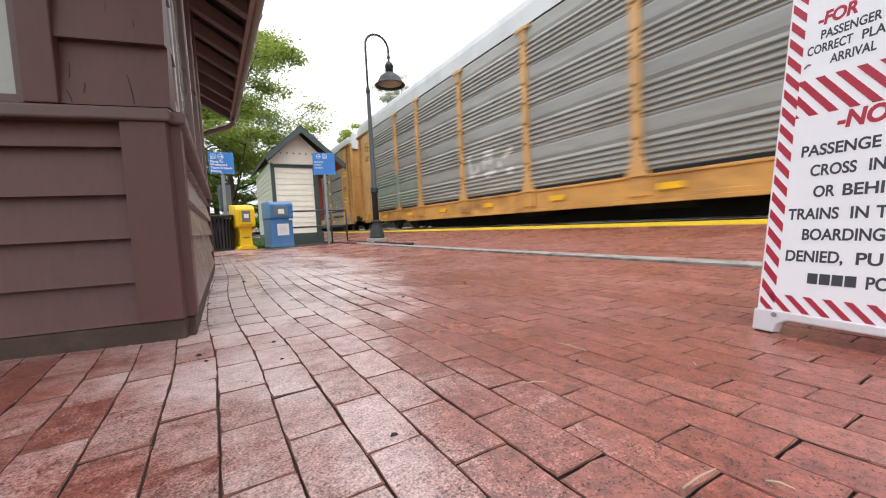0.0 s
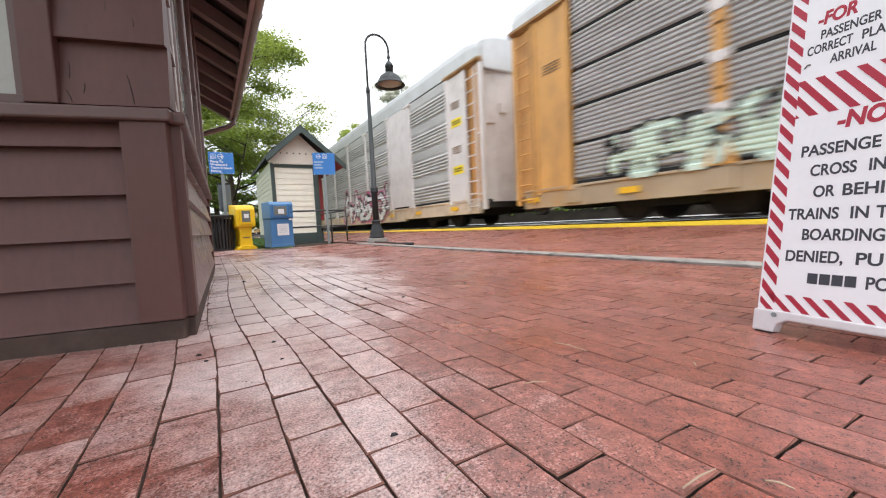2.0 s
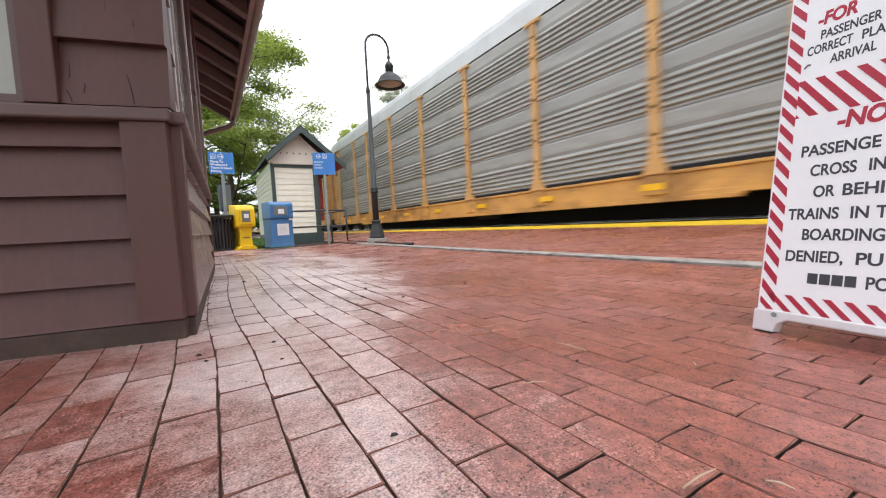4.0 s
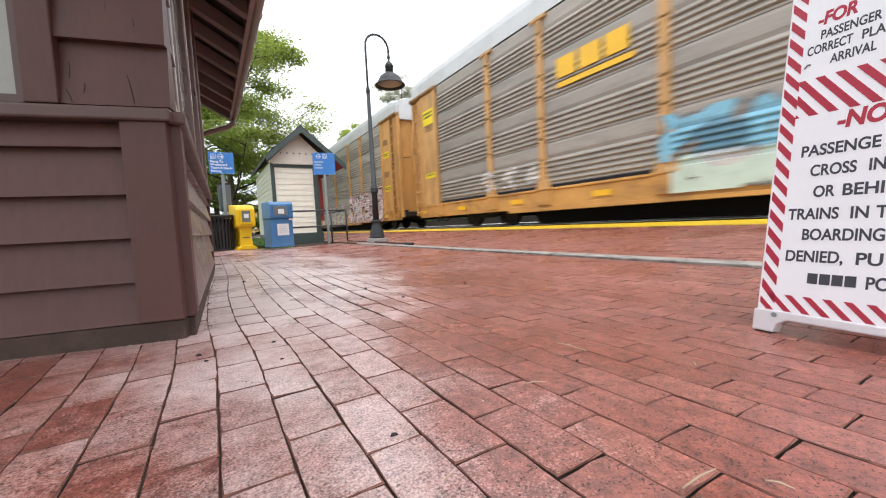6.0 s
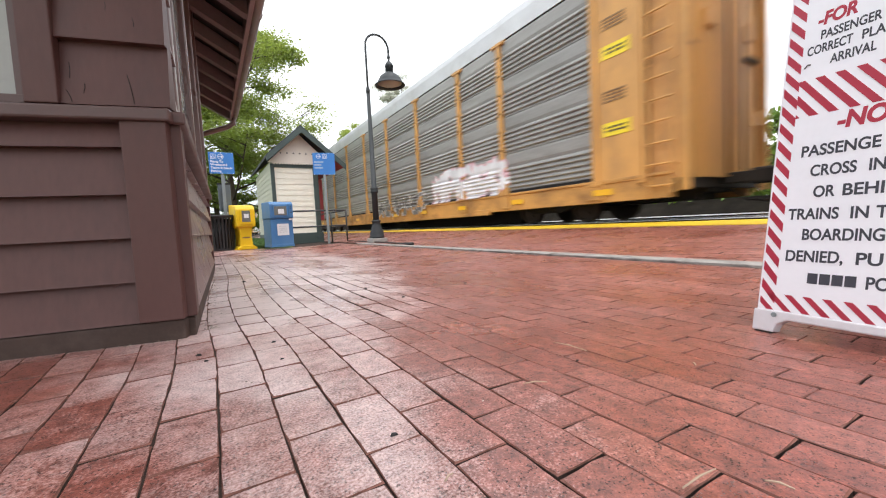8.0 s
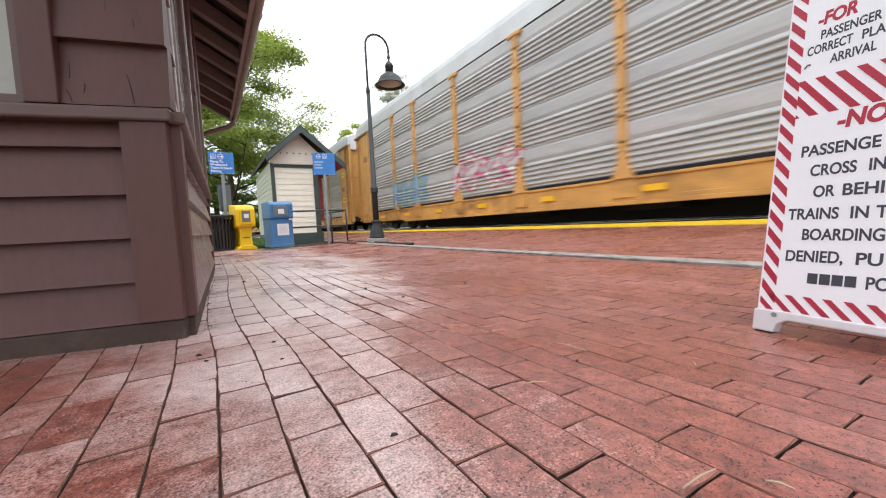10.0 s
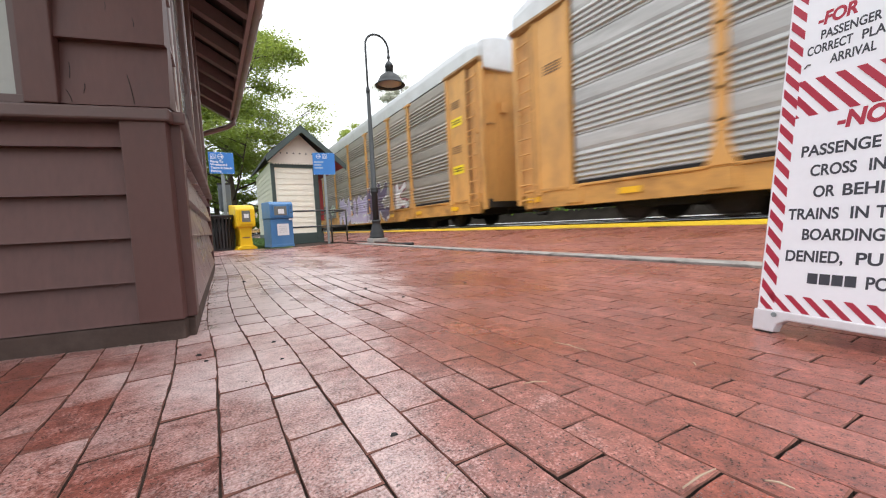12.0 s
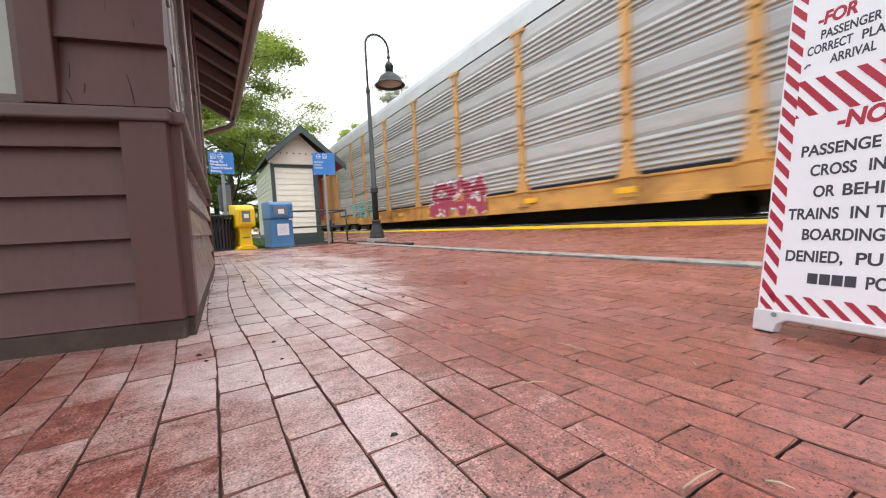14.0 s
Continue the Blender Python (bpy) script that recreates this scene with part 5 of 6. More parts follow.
def railing():
    r = empty("railing", placed(-0.047, 11.432, 0.69, 0.951), "black pipe handrail beside the ramp", "railing")
    for z in (0.98, 0.50):
        part("rail", tube([(1.75, 0.1, z), (3.66, 0, z), (3.72, 0.02, z - 0.02)], 0.024, 8), M["rail_black"], r)
        part("rail", tube([(3.4, 2.4, z - 0.05), (3.4, 0.55, z - 0.05), (3.68, 0.05, z - 0.02)], 0.022, 8), M["rail_black"], r)
    for x, y, h in ((3.72, 0.0, 1.0), (3.38, 0.5, 0.95), (1.75, 0.1, 0.98), (3.4, 2.4, 0.93)):
        part("post", tube([(x, y, -0.05), (x, y, h)], 0.026, 8), M["rail_black"], r)


def utility_box():
    u = empty("utility_box", placed(0.332, 10.709, 0, 0.94), "grey enamel utility box on a steel post", "utility box")
    part("post", box(-0.04, 0.04, 0.0, 0.06, -0.05, 1.9, 0.006), M["grey_metal"], u)
    part("cabinet", box(-0.15, 0.13, -0.15, 0.02, 1.0, 1.66, 0.012), M["grey_box"], u)
    part("cap", box(-0.16, 0.14, -0.16, 0.03, 1.66, 1.70, 0.006), M["black"], u, "black cap")
    part("meter", box(-0.07, 0.05, -0.12, 0.0, 0.80, 0.97, 0.01), M["paper"], u, "white label under the cabinet")


shed()
street_lamp()
blue_news_box()
yellow_news_box()
trash_can()
utility_box()
ramp_sign(0.309, 10.484, 0.938, 2.4, 1.92, 2.45, 0.55, False, ("Ramp To", "Westbound", "Trains & North", "Parking"), "blue ramp sign with white pictograms on a grey post")
ramp_sign(2.918, 11.40, 0.955, -8, 2.05, 2.70, 0.64, True, (), "weathered blue ramp sign with faded lettering")
railing()


# ---- the folding notice board ----
def fitted(name, body, x, y, width, cap, material, parent, shear=0.0, bold=0.0, z=0.0012):
    """Lettering of a given width and capital height, its baseline starting at x, y."""
    o = text(name, body, 1.0, material, parent, Matrix(), bold=0.0, shear=shear)
    bpy.context.view_layer.update()
    k = cap / 0.70
    o.data.extrude = 0.0004 / k
    o.data.offset = bold / k
    w = max(o.dimensions.x, 0.01)
    o.matrix_basis = Matrix.Translation((x, y, z)) @ Matrix.Diagonal((width / w, k, k, 1))
    return o


def folding_sign():
    """A white plastic A-frame board: two hinged leaves, a moulded foot rail, red hazard stripes and lettering."""
    a, lean = radians(6.75), radians(11.3)
    dh = Vector((-math.sin(a), -math.cos(a), 0))
    nh = Vector((math.cos(a), -math.sin(a), 0))
    up = nh * math.sin(lean) + Vector((0, 0, math.cos(lean)))
    nz = dh.cross(up)
    foot = Vector((1.561, 0.533, -0.0515))
    m = Matrix((dh, up, nz)).transposed().to_4x4() @ Matrix.Scale(1.112, 4)
    m.translation = foot
    s = empty("sandwich_board", m, "white plastic A-frame notice board with red hazard stripes", "sign board")
    W, H = 0.62, 1.14
    # front leaf: frame, sheet, foot rail with its two feet
    leaf = part("front_leaf", box(-0.006, W, 0.055, H, -0.03, -0.004, 0.006), M["sign_frame"], s, "moulded white plastic leaf")
    bm = bmesh.new()
    out = [(-0.008, 0.004), (0.045, 0.004), (0.052, 0.03), (0.075, 0.044), (W - 0.075, 0.044), (W - 0.05, 0.03), (W - 0.045, 0.004), (W + 0.008, 0.004), (W + 0.008, 0.068), (-0.008, 0.068)]
    rail = prism(out, -0.036, 0.006, "z", 0.004)
    part("foot_rail", rail, M["sign_frame"], leaf)
    for x in (-0.002, W - 0.045):
        part("rubber_foot", box(x, x + 0.045, -0.004, 0.010, -0.034, 0.004, 0.003), M["rubber"], leaf, "black rubber foot")
    for x in (0.045, W - 0.045):
        part("screw", tube([(x, 0.056, 0.004), (x, 0.056, 0.009)], 0.007, 10), M["grey_metal"], leaf)
    sheet_ = part("poster", box(0.0, W - 0.006, 0.068, H - 0.01, -0.004, 0.0008), M["sign_white"], s, "white printed sheet")
    # hazard stripes, slanting down towards the right
    def stripe(x0, x1, y0, y1, xa, t, slope):
        """The part of one slanting stripe that lies inside a band."""
        band = [(xa, y1), (xa + t, y1), (xa + t + (y1 - y0) * slope, y0), (xa + (y1 - y0) * slope, y0)]
        def clip(poly, f):
            res = []
            for p, q in zip(poly, poly[1:] + poly[:1]):
                fp, fq = f(p), f(q)
                if fp >= 0:
                    res.append(p)
                if (fp >= 0) != (fq >= 0):
                    r = fp / (fp - fq)
                    res.append((p[0] + (q[0] - p[0]) * r, p[1] + (q[1] - p[1]) * r))
            return res
        poly = clip(band, lambda p: p[0] - x0)
        poly = clip(poly, lambda p: x1 - p[0]) if len(poly) > 2 else poly
        if len(poly) < 3:
            return
        part("stripe", prism(poly, 0.0009, 0.0017, "z"), M["sign_red"], sheet_, "red hazard stripe")

    for i in range(21):      # side edges
        y = 1.088 - i * 0.0529
        if y > 0.12:
            for x0, x1 in ((0.004, 0.040), (W - 0.044, W - 0.010)):
                part("stripe", prism([(x0, y), (x0, y + 0.027), (x1, y - 0.020), (x1, y - 0.047)], 0.0009, 0.0017, "z"), M["sign_red"], sheet_, "red hazard stripe")
    for i in range(18):      # middle band
        stripe(0.040, W - 0.044, 0.642, 0.753, -0.098 + i * 0.0435, 0.021, 0.75)
    for i in range(17):      # bottom band
        stripe(0.004, W - 0.010, 0.070, 0.118, -0.066 + i * 0.0425, 0.018, 0.95)
    R, K = M["sign_red"], M["sign_ink"]
    for body, x, y, w, cap in (("PASSENGER", 0.0775, 0.866, 0.136, 0.026), ("CORRECT", 0.0503, 0.826, 0.108, 0.026), ("PLAT", 0.166, 0.826, 0.066, 0.026), ("ARRIVAL", 0.1057, 0.785, 0.102, 0.026)):
        fitted("lettering", body, x, y, w, cap, K, sheet_, 0.0, 0.0007)
    fitted("lettering", "-FOR", 0.068, 0.909, 0.090, 0.036, R, sheet_, 0.12, 0.0020)
    fitted("lettering", "-NO", 0.1356, 0.591, 0.106, 0.044, R, sheet_, 0.12, 0.0026)
    for body, x, y, w in (("PASSENGE", 0.0629, 0.522, 0.178), ("CROSS", 0.0891, 0.463, 0.105), ("IN", 0.2075, 0.463, 0.032), ("OR", 0.1009, 0.402, 0.049), ("BEHI", 0.1612, 0.402, 0.084),
                          ("TRAINS", 0.0495, 0.339, 0.122), ("IN", 0.1818, 0.339, 0.036), ("T", 0.2309, 0.339, 0.022), ("BOARDING", 0.086, 0.280, 0.180),
                          ("DENIED,", 0.0533, 0.218, 0.136), ("PU", 0.2017, 0.217, 0.052), ("PO", 0.2253, 0.156, 0.046)):
        fitted("lettering", body, x, y, w, 0.031, K, sheet_, 0.0, 0.0010)
    # a service name: plain bars
    for i in range(4):
        part("lettering_bar", box(0.110 + i * 0.0257, 0.132 + i * 0.0257, 0.157, 0.186, 0.0009, 0.0017), K, sheet_, "dark bar of lettering")
    part("scuff", tube([(0.048, 0.79, 0.0012), (0.055, 0.80, 0.0012), (0.062, 0.797, 0.0012)], 0.0022, 5), M["footing"], sheet_, "brown scuff")
    # back leaf, hinged at the top
    top = Vector((0, H, -0.03))
    part("back_leaf", box(0.0, W, -H, 0.0, -0.03, -0.004, 0.006), M["sign_frame"], s, "moulded white plastic leaf", Matrix.Translation(top) @ pose(0, 0, 0, 22))
    return s


folding_sign()


# ---- small things on the paving ----
def clutter():
    rg = random.Random(9)
    hose = tube([(3.37, 11.0, 0.012), (3.39, 9.6, 0.012), (3.36, 8.1, 0.01), (3.29, 7.1, 0.008), (3.27, 6.6, 0.01)], [0.014, 0.014, 0.014, 0.016, 0.03], 8)
    tagged(part("cable", hose, M["black"]), "black rubber cable lying along the paving", "cable")
    for x, y, w, d in ((0.055, 6.59, 0.17, 0.035), (0.55, 6.24, 0.10, 0.03), (0.31, 6.37, 0.05, 0.03)):
        tagged(part("paint_mark", box(x, x + w, y, y + d, 0.001, 0.006), M["worn_white"]), "worn white paint mark on the brick paving", "paint mark")
    for x, y, a, q in ((0.594, 0.581, -23, 0.056), (0.876, 0.73, -83, 0.11), (0.545, 0.219, -2, 0.08), (0.617, 0.157, -68, 0.03), (0.265, 0.412, 25, 0.02), (1.02, 0.46, 40, 0.025)):
        c, s = math.cos(radians(a)) * q / 2, math.sin(radians(a)) * q / 2
        tagged(part("twig", tube([(x - c, y - s, paving_z(x - c) + 0.006), (x, y, paving_z(x) + 0.009), (x + c, y + s, paving_z(x + c) + 0.006)], [0.0012, 0.0018, 0.0010], 5), M["twig"]), "short dry pale twig on the brick paving", "twig")
    # dark seed pods dropped from the trees
    for x, y, q in ((0.248, 0.565, 0.007), (0.151, 1.329, 0.007), (-0.059, 1.334, 0.008), (-0.039, 1.257, 0.006), (0.148, 1.129, 0.005), (0.80, 0.638, 0.005), (0.789, 2.243, 0.010), (0.85, 1.824, 0.008), (0.18, 3.222, 0.012), (1.449, 2.126, 0.010)):
        z = paving_z(x) + 0.001
        tagged(part("seed_pod", tube([(x - q, y, z + q * 0.2), (x - q * 0.4, y + q * 0.2, z + q * 0.45), (x + q * 0.5, y, z + q * 0.4), (x + q, y - q * 0.2, z + q * 0.2)], [q * 0.15, q * 0.5, q * 0.42, q * 0.1], 7), M["black"]), "small dark seed pod on the brick paving", "seed pod", "seed pods on the paving")
    # grit and seed husks in the joints and along the wall's foot
    verts, faces = [], []
    def bit(x, y, z, s):
        n0 = len(verts)
        a = rg.uniform(0, 6.28)
        for k in range(4):
            t = a + k * 1.57
            verts.append((x + math.cos(t) * s * rg.uniform(0.6, 1.2), y + math.sin(t) * s * rg.uniform(0.6, 1.2), z))
        verts.append((x, y, z + s * rg.uniform(0.5, 0.9)))
        for k in range(4):
            faces.append((n0 + k, n0 + (k + 1) % 4, n0 + 4))
    for i in range(640):
        if i < 200:
            y = 1.69 + rg.random() ** 1.5 * 3.4
            bit(-0.05 + 0.016 * (y - 1.7) + abs(rg.gauss(0, 0.025)), y, 0.003, rg.uniform(0.002, 0.006))
        elif i < 270:
            u = rg.random() * 0.8
            bit(-0.07 - u * 0.976, 1.59 + u * 0.21 - abs(rg.gauss(0, 0.012)), 0.003, rg.uniform(0.0015, 0.004))
        else:
            x = rg.uniform(-0.4, 2.4)
            bit(x, rg.uniform(0.3, 4.0), paving_z(x) + 0.002, rg.uniform(0.0012, 0.0035))
    me = bpy.data.meshes.new("grit")
    me.from_pydata(verts, [], faces)
    me.materials.append(M["grit"])
    tagged(new("grit", me), "grit and seed husks scattered on the paving", "grit", kind="stuff")


clutter()


# ---- trees, hedge, lawn ----
def leaf_mesh(centres, size, rng, flat=0.5):
    """Many small bent leaves, two facets each, scattered at the given centres."""
    n = len(centres)
    d = rng.normal(size=(n, 3))
    d[:, 2] *= flat
    d /= np.linalg.norm(d, axis=1)[:, None]
    w = np.cross(d, rng.normal(size=(n, 3)) * (0.5, 0.5, 1.0))
    w /= np.linalg.norm(w, axis=1)[:, None] + 1e-9
    s = size * rng.uniform(0.6, 1.25, (n, 1))
    c = np.asarray(centres)
    nrm = np.cross(d, w)
    v = np.stack([c - d * s * 0.5, c + w * s * 0.32 + nrm * s * 0.06, c + d * s * 0.55, c - w * s * 0.32 + nrm * s * 0.06], 1).reshape(-1, 3)
    f = np.arange(4 * n).reshape(-1, 4)
    return v.tolist(), f.tolist()


def tree(name, base, height, radius, seed, leaf, count, size, label, low=0.25, clumps=70, trunk=0.22, lean=(0, 0)):
    """A tapered trunk with limbs and twigs; leaves in flat sprays round the twig ends, with gaps between."""
    rng = np.random.default_rng(seed)
    t = empty(name, pose(*base), label, "tree")
    bm = bmesh.new()
    spine = [Vector((lean[0] * f * f + 0.12 * math.sin(f * 5 + seed), lean[1] * f * f + 0.1 * math.cos(f * 4 + seed), height * 0.82 * f)) for f in (0, 0.15, 0.3, 0.45, 0.6, 0.8, 1)]
    add_tube(bm, spine, [trunk * 1.25, trunk, trunk * 0.85, trunk * 0.68, trunk * 0.5, trunk * 0.3, trunk * 0.1], 9)
    ends = []
    n_limb = 15
    for i in range(n_limb):
        f = low + (0.92 - low) * i / n_limb
        a = i * 2.4 + rng.uniform(-0.5, 0.5)
        k = min(int(f * 6), 5)
        o = spine[k].lerp(spine[k + 1], f * 6 - k)
        r = radius * (math.sin(math.pi * min(1, 0.25 + 0.72 * (f - low) / (1 - low))) ** 0.8) * rng.uniform(0.75, 1.1)
        e = o + Vector((math.cos(a) * r, math.sin(a) * r, r * rng.uniform(0.15, 0.55)))
        mid = o.lerp(e, 0.5) + Vector((0, 0, -0.06 * r))
        add_tube(bm, [o, mid, e], [trunk * (0.42 - 0.25 * f), trunk * 0.2, 0.02], 6)
        for j in range(4):
            b0 = o.lerp(e, 0.35 + 0.17 * j)
            e2 = b0 + Vector((rng.uniform(-1, 1), rng.uniform(-1, 1), rng.uniform(-0.1, 0.7))) * r * 0.42
            add_tube(bm, [b0, b0.lerp(e2, 0.5) + Vector((0, 0, 0.05)), e2], [0.035, 0.02, 0.008], 5)
            ends += [e2, b0.lerp(e2, 0.55)]
        ends.append(e)
    ends.append(spine[-1])
    part("trunk", bm, M["bark"], t)
    pick = rng.integers(0, len(ends), clumps)
    cs = []
    per = count // clumps
    for q in pick:
        e = np.array(ends[q])
        rr = radius * rng.uniform(0.05, 0.145)
        p = rng.normal(size=(per, 3))
        p *= (rng.uniform(0, 1, (per, 1)) ** 0.45) / np.linalg.norm(p, axis=1)[:, None] * 1.9
        p *= (rr, rr, rr * 0.34)
        cs.append(e + p + rng.normal(size=3) * radius * 0.04)
    v, f = leaf_mesh(np.concatenate(cs), size, rng)
    me = bpy.data.meshes.new("crown")
    me.from_pydata(v, [], f)
    me.materials.append(leaf)
    o = new("crown", me)
    o.parent = t
    return t


tree("maple_tree", (1.3, 23.9, 0.0), 13.0, 5.6, 4, M["leaf"], 96000, 0.135, "spring maple tree with light green airy crown", 0.12, 430, 0.17, (-1.6, 0))
tree("maple_tree", (-2.6, 25.7, 0.0), 10.0, 4.4, 7, M["leaf"], 16000, 0.19, "leafy green maple tree behind the station", 0.14, 170, 0.22)
tree("maple_tree", (0.4, 32.2, 0.0), 8.0, 4.2, 8, M["leaf_deep"], 12000, 0.22, "deeper green tree behind the shed", 0.08, 80, 0.2)
tree("maple_tree", (-7.5, 27.0, 0.0), 9.0, 4.4, 9, M["leaf"], 9000, 0.24, "green tree beyond the lawn", 0.1, 70, 0.2)
tree("blossom_tree", (20.5, 42.3, 0.0), 21.8, 4.2, 12, M["blossom"], 32000, 0.22, "thin tree in pale bud beyond the tracks", 0.45, 150, 0.2)
tree("budding_tree", (15.4, 44.2, 0.0), 14.8, 3.6, 14, M["bud"], 16000, 0.22, "budding young tree beyond the tracks", 0.4, 120, 0.2)
tree("budding_tree", (25.9, 55.0, 0.0), 15.0, 4.5, 15, M["bud"], 6000, 0.3, "budding tree beyond the tracks", 0.4, 50, 0.3)
for i, (x, y, h) in enumerate(((20, -9, 6.5), (22, -1, 6.0), (19, 5, 4.6), (21, 12, 6.5), (20, 20, 6.0), (22, 29, 7.0))):
    tree("shade_tree", (x, y, -0.1), h, 3.6, 30 + i, M["leaf_deep"], 6000, 0.26, "green trackside tree beyond the rails", 0.1, 60, 0.18)


def scatter_mesh(name, centres, size, seed, material, label, category, kind="stuff", flat=0.6):
    v, f = leaf_mesh(centres, size, np.random.default_rng(seed), flat)
    me = bpy.data.meshes.new(name)
    me.from_pydata(v, [], f)
    me.materials.append(material)
    return tagged(new(name, me), label, category, kind=kind)


rng = np.random.default_rng(77)
n = 26000
hx = 17.0 + rng.normal(size=n) * 0.8
hy = rng.uniform(-14, 60, n)
hz = 0.7 + np.abs(rng.normal(size=n)) * (0.8 + 0.35 * np.sin(hy * 1.3) + 0.3 * np.sin(hy * 0.37 + 1))
scatter_mesh("hedge", np.stack([hx, hy, hz], 1), 0.26, 5, M["leaf_deep"], "dark scrubby undergrowth beyond the tracks", "undergrowth")
tagged(part("embankment", prism([(14.4, -0.2), (14.7, 0.25), (15.6, 0.75), (19.0, 0.8), (60.0, 0.8), (60.0, -0.2)], -60, 160, "y"), M["bank"]), "earth bank beyond the second track, coloured dark for shade", "embankment", kind="structure")
lawn_bm = prism([(10.6, -0.12), (10.95, 0.0), (12.9, 0.11), (30.0, 0.15), (30.0, -0.12)], -14.0, 1.80, "x")
tagged(part("lawn", lawn_bm, M["grass"]), "mown grass behind the paving", "lawn", kind="structure")
n = 15000
gx, gy = rng.uniform(-1.5, 1.8, n), 10.9 + rng.uniform(0, 1, n) ** 1.6 * 7
gz = np.interp(gy, (10.95, 12.9, 30), (0.0, 0.11, 0.15)) + 0.02
scatter_mesh("grass", np.stack([gx, gy, gz], 1), 0.075, 6, M["blade"], "short green grass blades on the lawn", "grass", flat=2.5)

# second track beyond the train
track_two = empty("railway_track", pose(12.35, 0, 0.23), "second pair of steel rails in near-black ballast", "track")
rails(-40, 160, track_two)
tagged(part("track_bed", prism([(10.5, -0.2), (10.9, 0.05), (13.8, 0.05), (14.35, -0.2)], -40, 160, "y"), M["ballast"]), "stone ballast of the second track, coloured near black for shade", "track bed", kind="structure")
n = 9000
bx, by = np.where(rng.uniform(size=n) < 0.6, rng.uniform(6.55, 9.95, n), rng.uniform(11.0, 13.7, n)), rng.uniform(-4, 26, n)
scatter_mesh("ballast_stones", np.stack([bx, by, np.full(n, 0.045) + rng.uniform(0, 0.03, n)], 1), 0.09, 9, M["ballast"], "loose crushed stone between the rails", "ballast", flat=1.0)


# ---- pavers: rows run along the platform ----
SLOTS = [0] + [1] * 16 + [2] * 16      # top, worn grimy edge, soiled sides
ROW, LEN = 0.1016, 0.2035
PHASE = {-4: 0.185, -3: 0.09, -2: 0.19, -1: 0.075, 0: 0.157, 1: 0.054, 2: 0.136, 3: 0.03, 4: 0.126, 5: 0.012, 6: 0.105, 7: 0.19, 8: 0.077, 9: 0.165,
         10: 0.043, 11: 0.127, 12: 0.009, 13: 0.119, 14: 0.029}


def paver_geometry(w, l, rg, c):
    """A paver with worn, slightly ragged edges: a flat top and a skirt that drops into the joint."""
    a, b = w / 2, l / 2
    rim = [(-a, -b), (-a / 3, -b), (a / 3, -b), (a, -b), (a, -b * 0.6), (a, -b * 0.2), (a, b * 0.2), (a, b * 0.6),
           (a, b), (a / 3, b), (-a / 3, b), (-a, b), (-a, b * 0.6), (-a, b * 0.2), (-a, -b * 0.2), (-a, -b * 0.6)]
    k = len(rim)
    corner = (0, 3, 8, 11)
    top, mid, low = [], [], []
    for i, (x, y) in enumerate(rim):
        e = c * rg.uniform(0.5, 1.5) + (0.0018 if i in corner else 0)
        jx, jy = rg.uniform(-0.0012, 0.0012), rg.uniform(-0.0012, 0.0012)
        top.append((x - math.copysign(e, x) * (abs(x) == a) + jx, y - math.copysign(e, y) * (abs(y) == b) + jy, rg.uniform(-0.0006, 0.0006)))
        mid.append((x + jx * 0.5, y + jy * 0.5, -rg.uniform(0.0018, 0.0035)))
        low.append((x + jx * 0.5, y + jy * 0.5, -0.012))
    f = [tuple(range(k))] + [(s + k + i, s + k + (i + 1) % k, s + (i + 1) % k, s + i) for s in (0, k) for i in range(k)]
    return top + mid + low, f


def under_building(x, y):
    return x < -0.12 and y > 1.70 - 0.2216 * (x + 0.074)


def bow(x, y):
    """The rows near the building bow towards it past its corner."""
    a, b = (min(1.0, max(0.0, t)) for t in ((y - 1.15) / 0.8, (3.7 - y) / 1.2))
    return -0.028 * a * a * (3 - 2 * a) * b * b * (3 - 2 * b) * float(np.interp(x, (0.5, 0.9), (1, 0)))


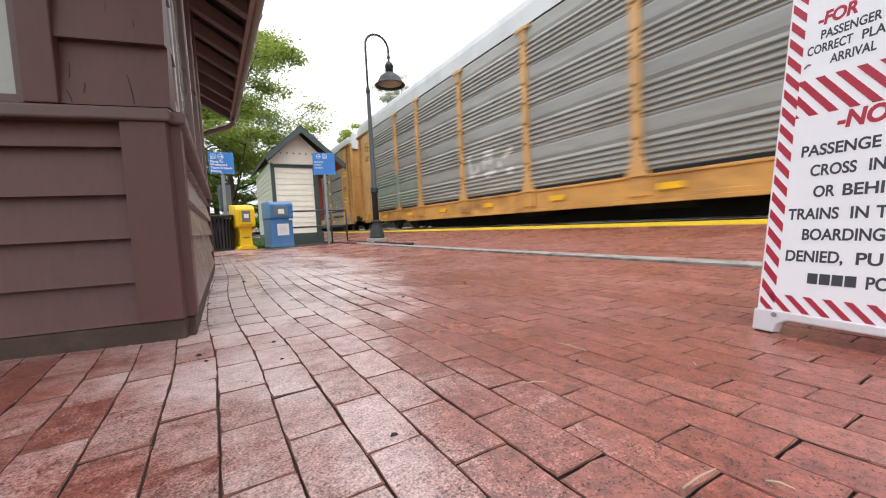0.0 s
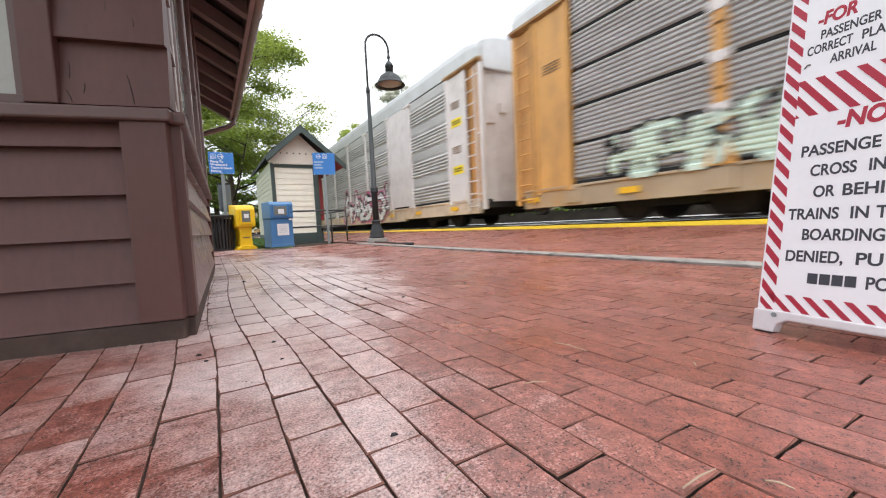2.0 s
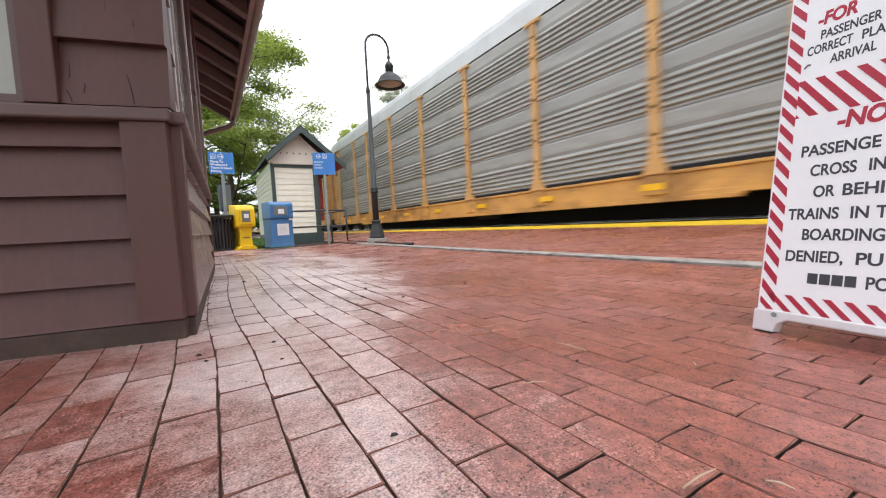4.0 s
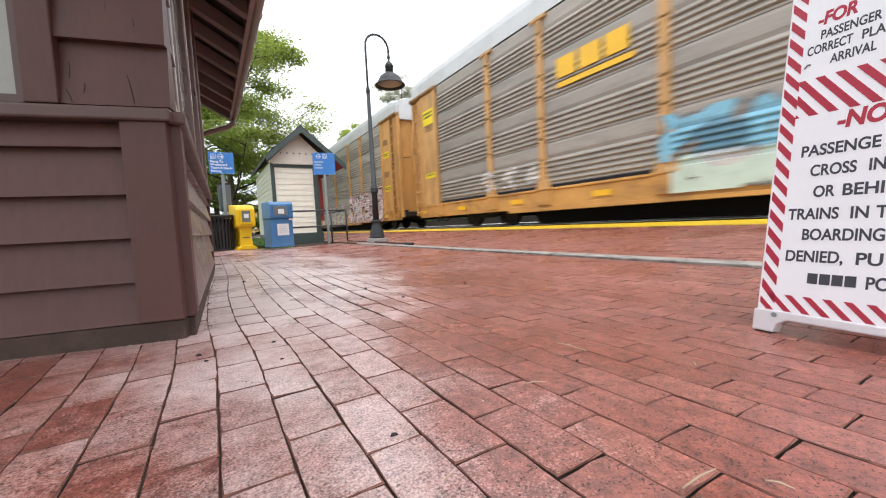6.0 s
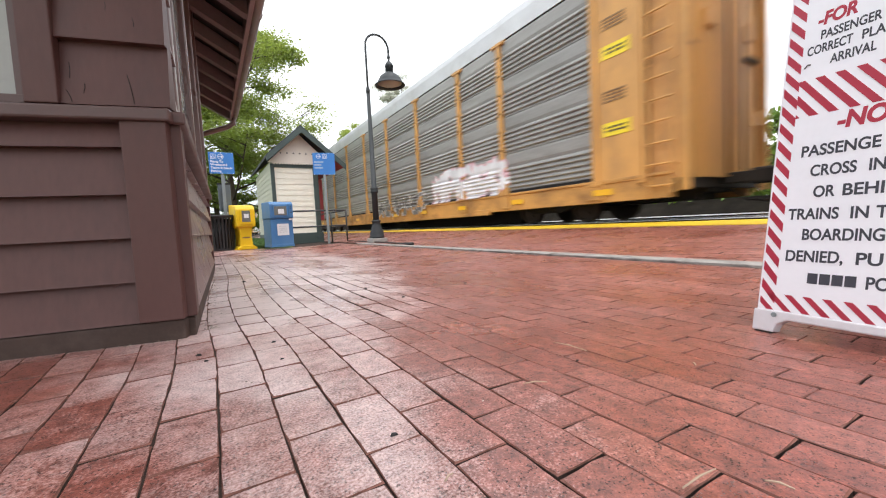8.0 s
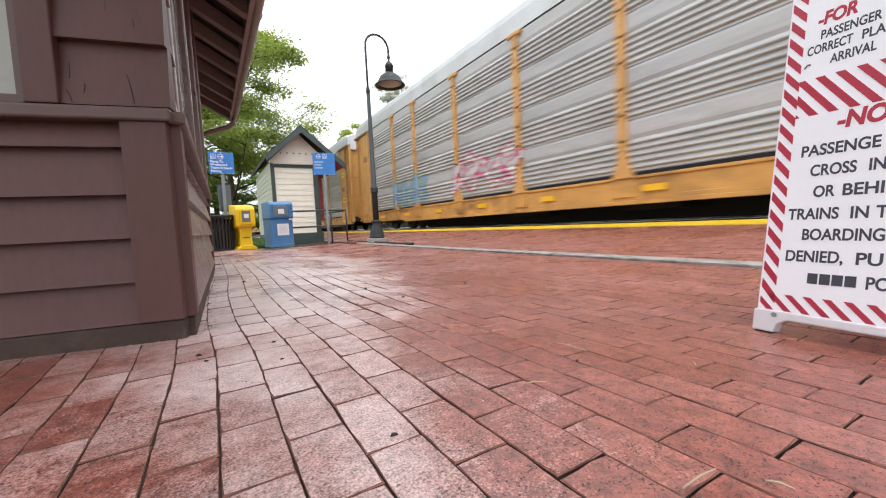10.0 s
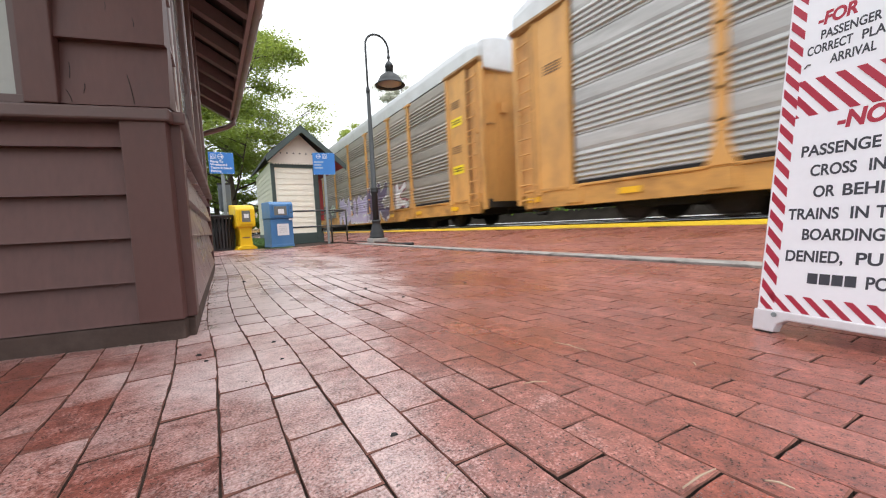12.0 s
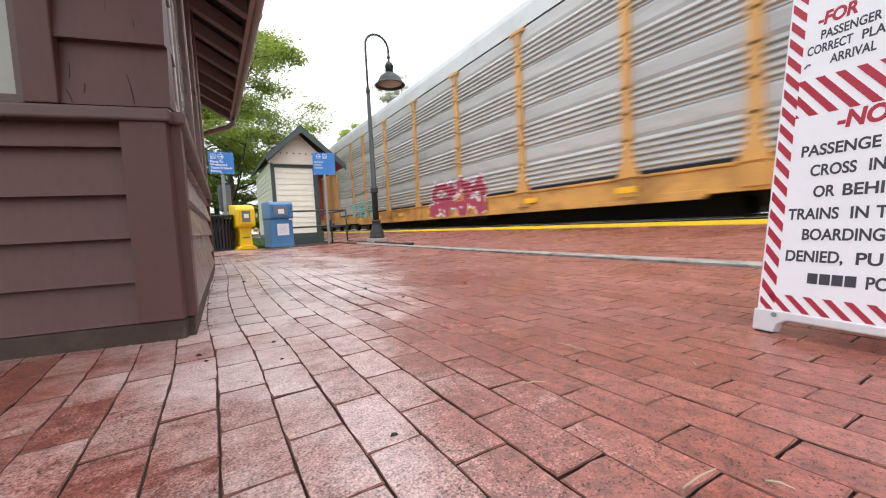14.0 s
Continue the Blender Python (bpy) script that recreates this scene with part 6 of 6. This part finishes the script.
def pavers():
    rg = random.Random(5)
    kinds = []
    for i in range(16):
        v, f = paver_geometry(ROW - rg.uniform(0.0016, 0.0034), LEN - rg.uniform(0.0016, 0.0040), rg, 0.0011)
        me = bpy.data.meshes.new("brick")
        me.from_pydata(v, [], f)
        me.materials.append(M["brick"])
        me.materials.append(M["brick_edge"])
        me.materials.append(M["joint"])
        me.polygons.foreach_set("material_index", SLOTS)
        kinds.append((me, v, f))
    verts, faces = [], []
    single = 0
    for k in range(-13, 30):
        x = -0.0156 + (k + 0.5) * ROW
        ph = PHASE.get(k, (0.03 if k % 2 else 0.13) + rg.uniform(-0.03, 0.03))
        j = -11
        while True:
            y = ph + (j + 0.5) * LEN
            j += 1
            if y > 10.8:
                break
            if under_building(x, y) or x < -1.36 or y < -1.92:
                continue
            xx = x + bow(x, y) + 0.003 * math.sin(y * 1.7 + k * 0.15) + rg.uniform(-0.0006, 0.0006)
            turn = -math.degrees(math.atan((bow(x, y + 0.1) - bow(x, y - 0.1)) / 0.2))
            slope = -math.degrees(math.atan((paving_z(xx + 0.05) - paving_z(xx - 0.05)) / 0.1))
            m = pose(xx, y + rg.uniform(-0.001, 0.001), paving_z(xx) + rg.uniform(-0.001, 0.001), rg.uniform(-0.6, 0.6), slope + rg.uniform(-0.7, 0.7), turn + rg.uniform(-0.4, 0.3))
            me, v, f = rg.choice(kinds)
            if 0.2 < y < 1.62 and -0.75 < x < 2.3 and single < 300:
                o = new("brick", me)
                o.parent, o.matrix_basis = pavement, m
                single += 1
            else:
                n0 = len(verts)
                verts += [tuple(m @ Vector(p)) for p in v]
                faces += [tuple(n0 + i for i in q) for q in f]
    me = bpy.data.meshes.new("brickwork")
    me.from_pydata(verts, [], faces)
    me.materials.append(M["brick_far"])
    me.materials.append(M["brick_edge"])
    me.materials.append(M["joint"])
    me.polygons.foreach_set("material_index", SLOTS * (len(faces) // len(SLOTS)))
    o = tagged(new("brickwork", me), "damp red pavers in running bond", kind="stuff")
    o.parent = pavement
    # the platform beyond the drain strip
    verts, faces = [], []
    a = math.degrees(math.atan2(PL_Z - PL_Z0, PL_X1 - PL_X0))
    for k in range(25):
        x = 3.255 + (k + 0.5) * ROW
        ph = (0.02 if k % 2 else 0.12) + rg.uniform(-0.03, 0.03)
        for j in range(-29, 190):
            y = ph + j * LEN
            m = pose(x, y, platform_z(x) + rg.uniform(-0.002, 0.002), rg.uniform(-0.5, 0.5), -a + rg.uniform(-0.6, 0.6), rg.uniform(-0.6, 0.6))
            me, v, f = rg.choice(kinds)
            if k < 12 and 0.6 < y < 5.6:
                o = new("brick", me)
                o.parent, o.matrix_basis = platform, m
                continue
            n0 = len(verts)
            verts += [tuple(m @ Vector(p)) for p in v]
            faces += [tuple(n0 + i for i in q) for q in f]
    me = bpy.data.meshes.new("brickwork")
    me.from_pydata(verts, [], faces)
    me.materials.append(M["brick_far"])
    me.materials.append(M["brick_edge"])
    me.materials.append(M["joint"])
    me.polygons.foreach_set("material_index", SLOTS * (len(faces) // len(SLOTS)))
    o = tagged(new("brickwork", me), "red platform pavers", kind="stuff")
    o.parent = platform


pavers()


motions()
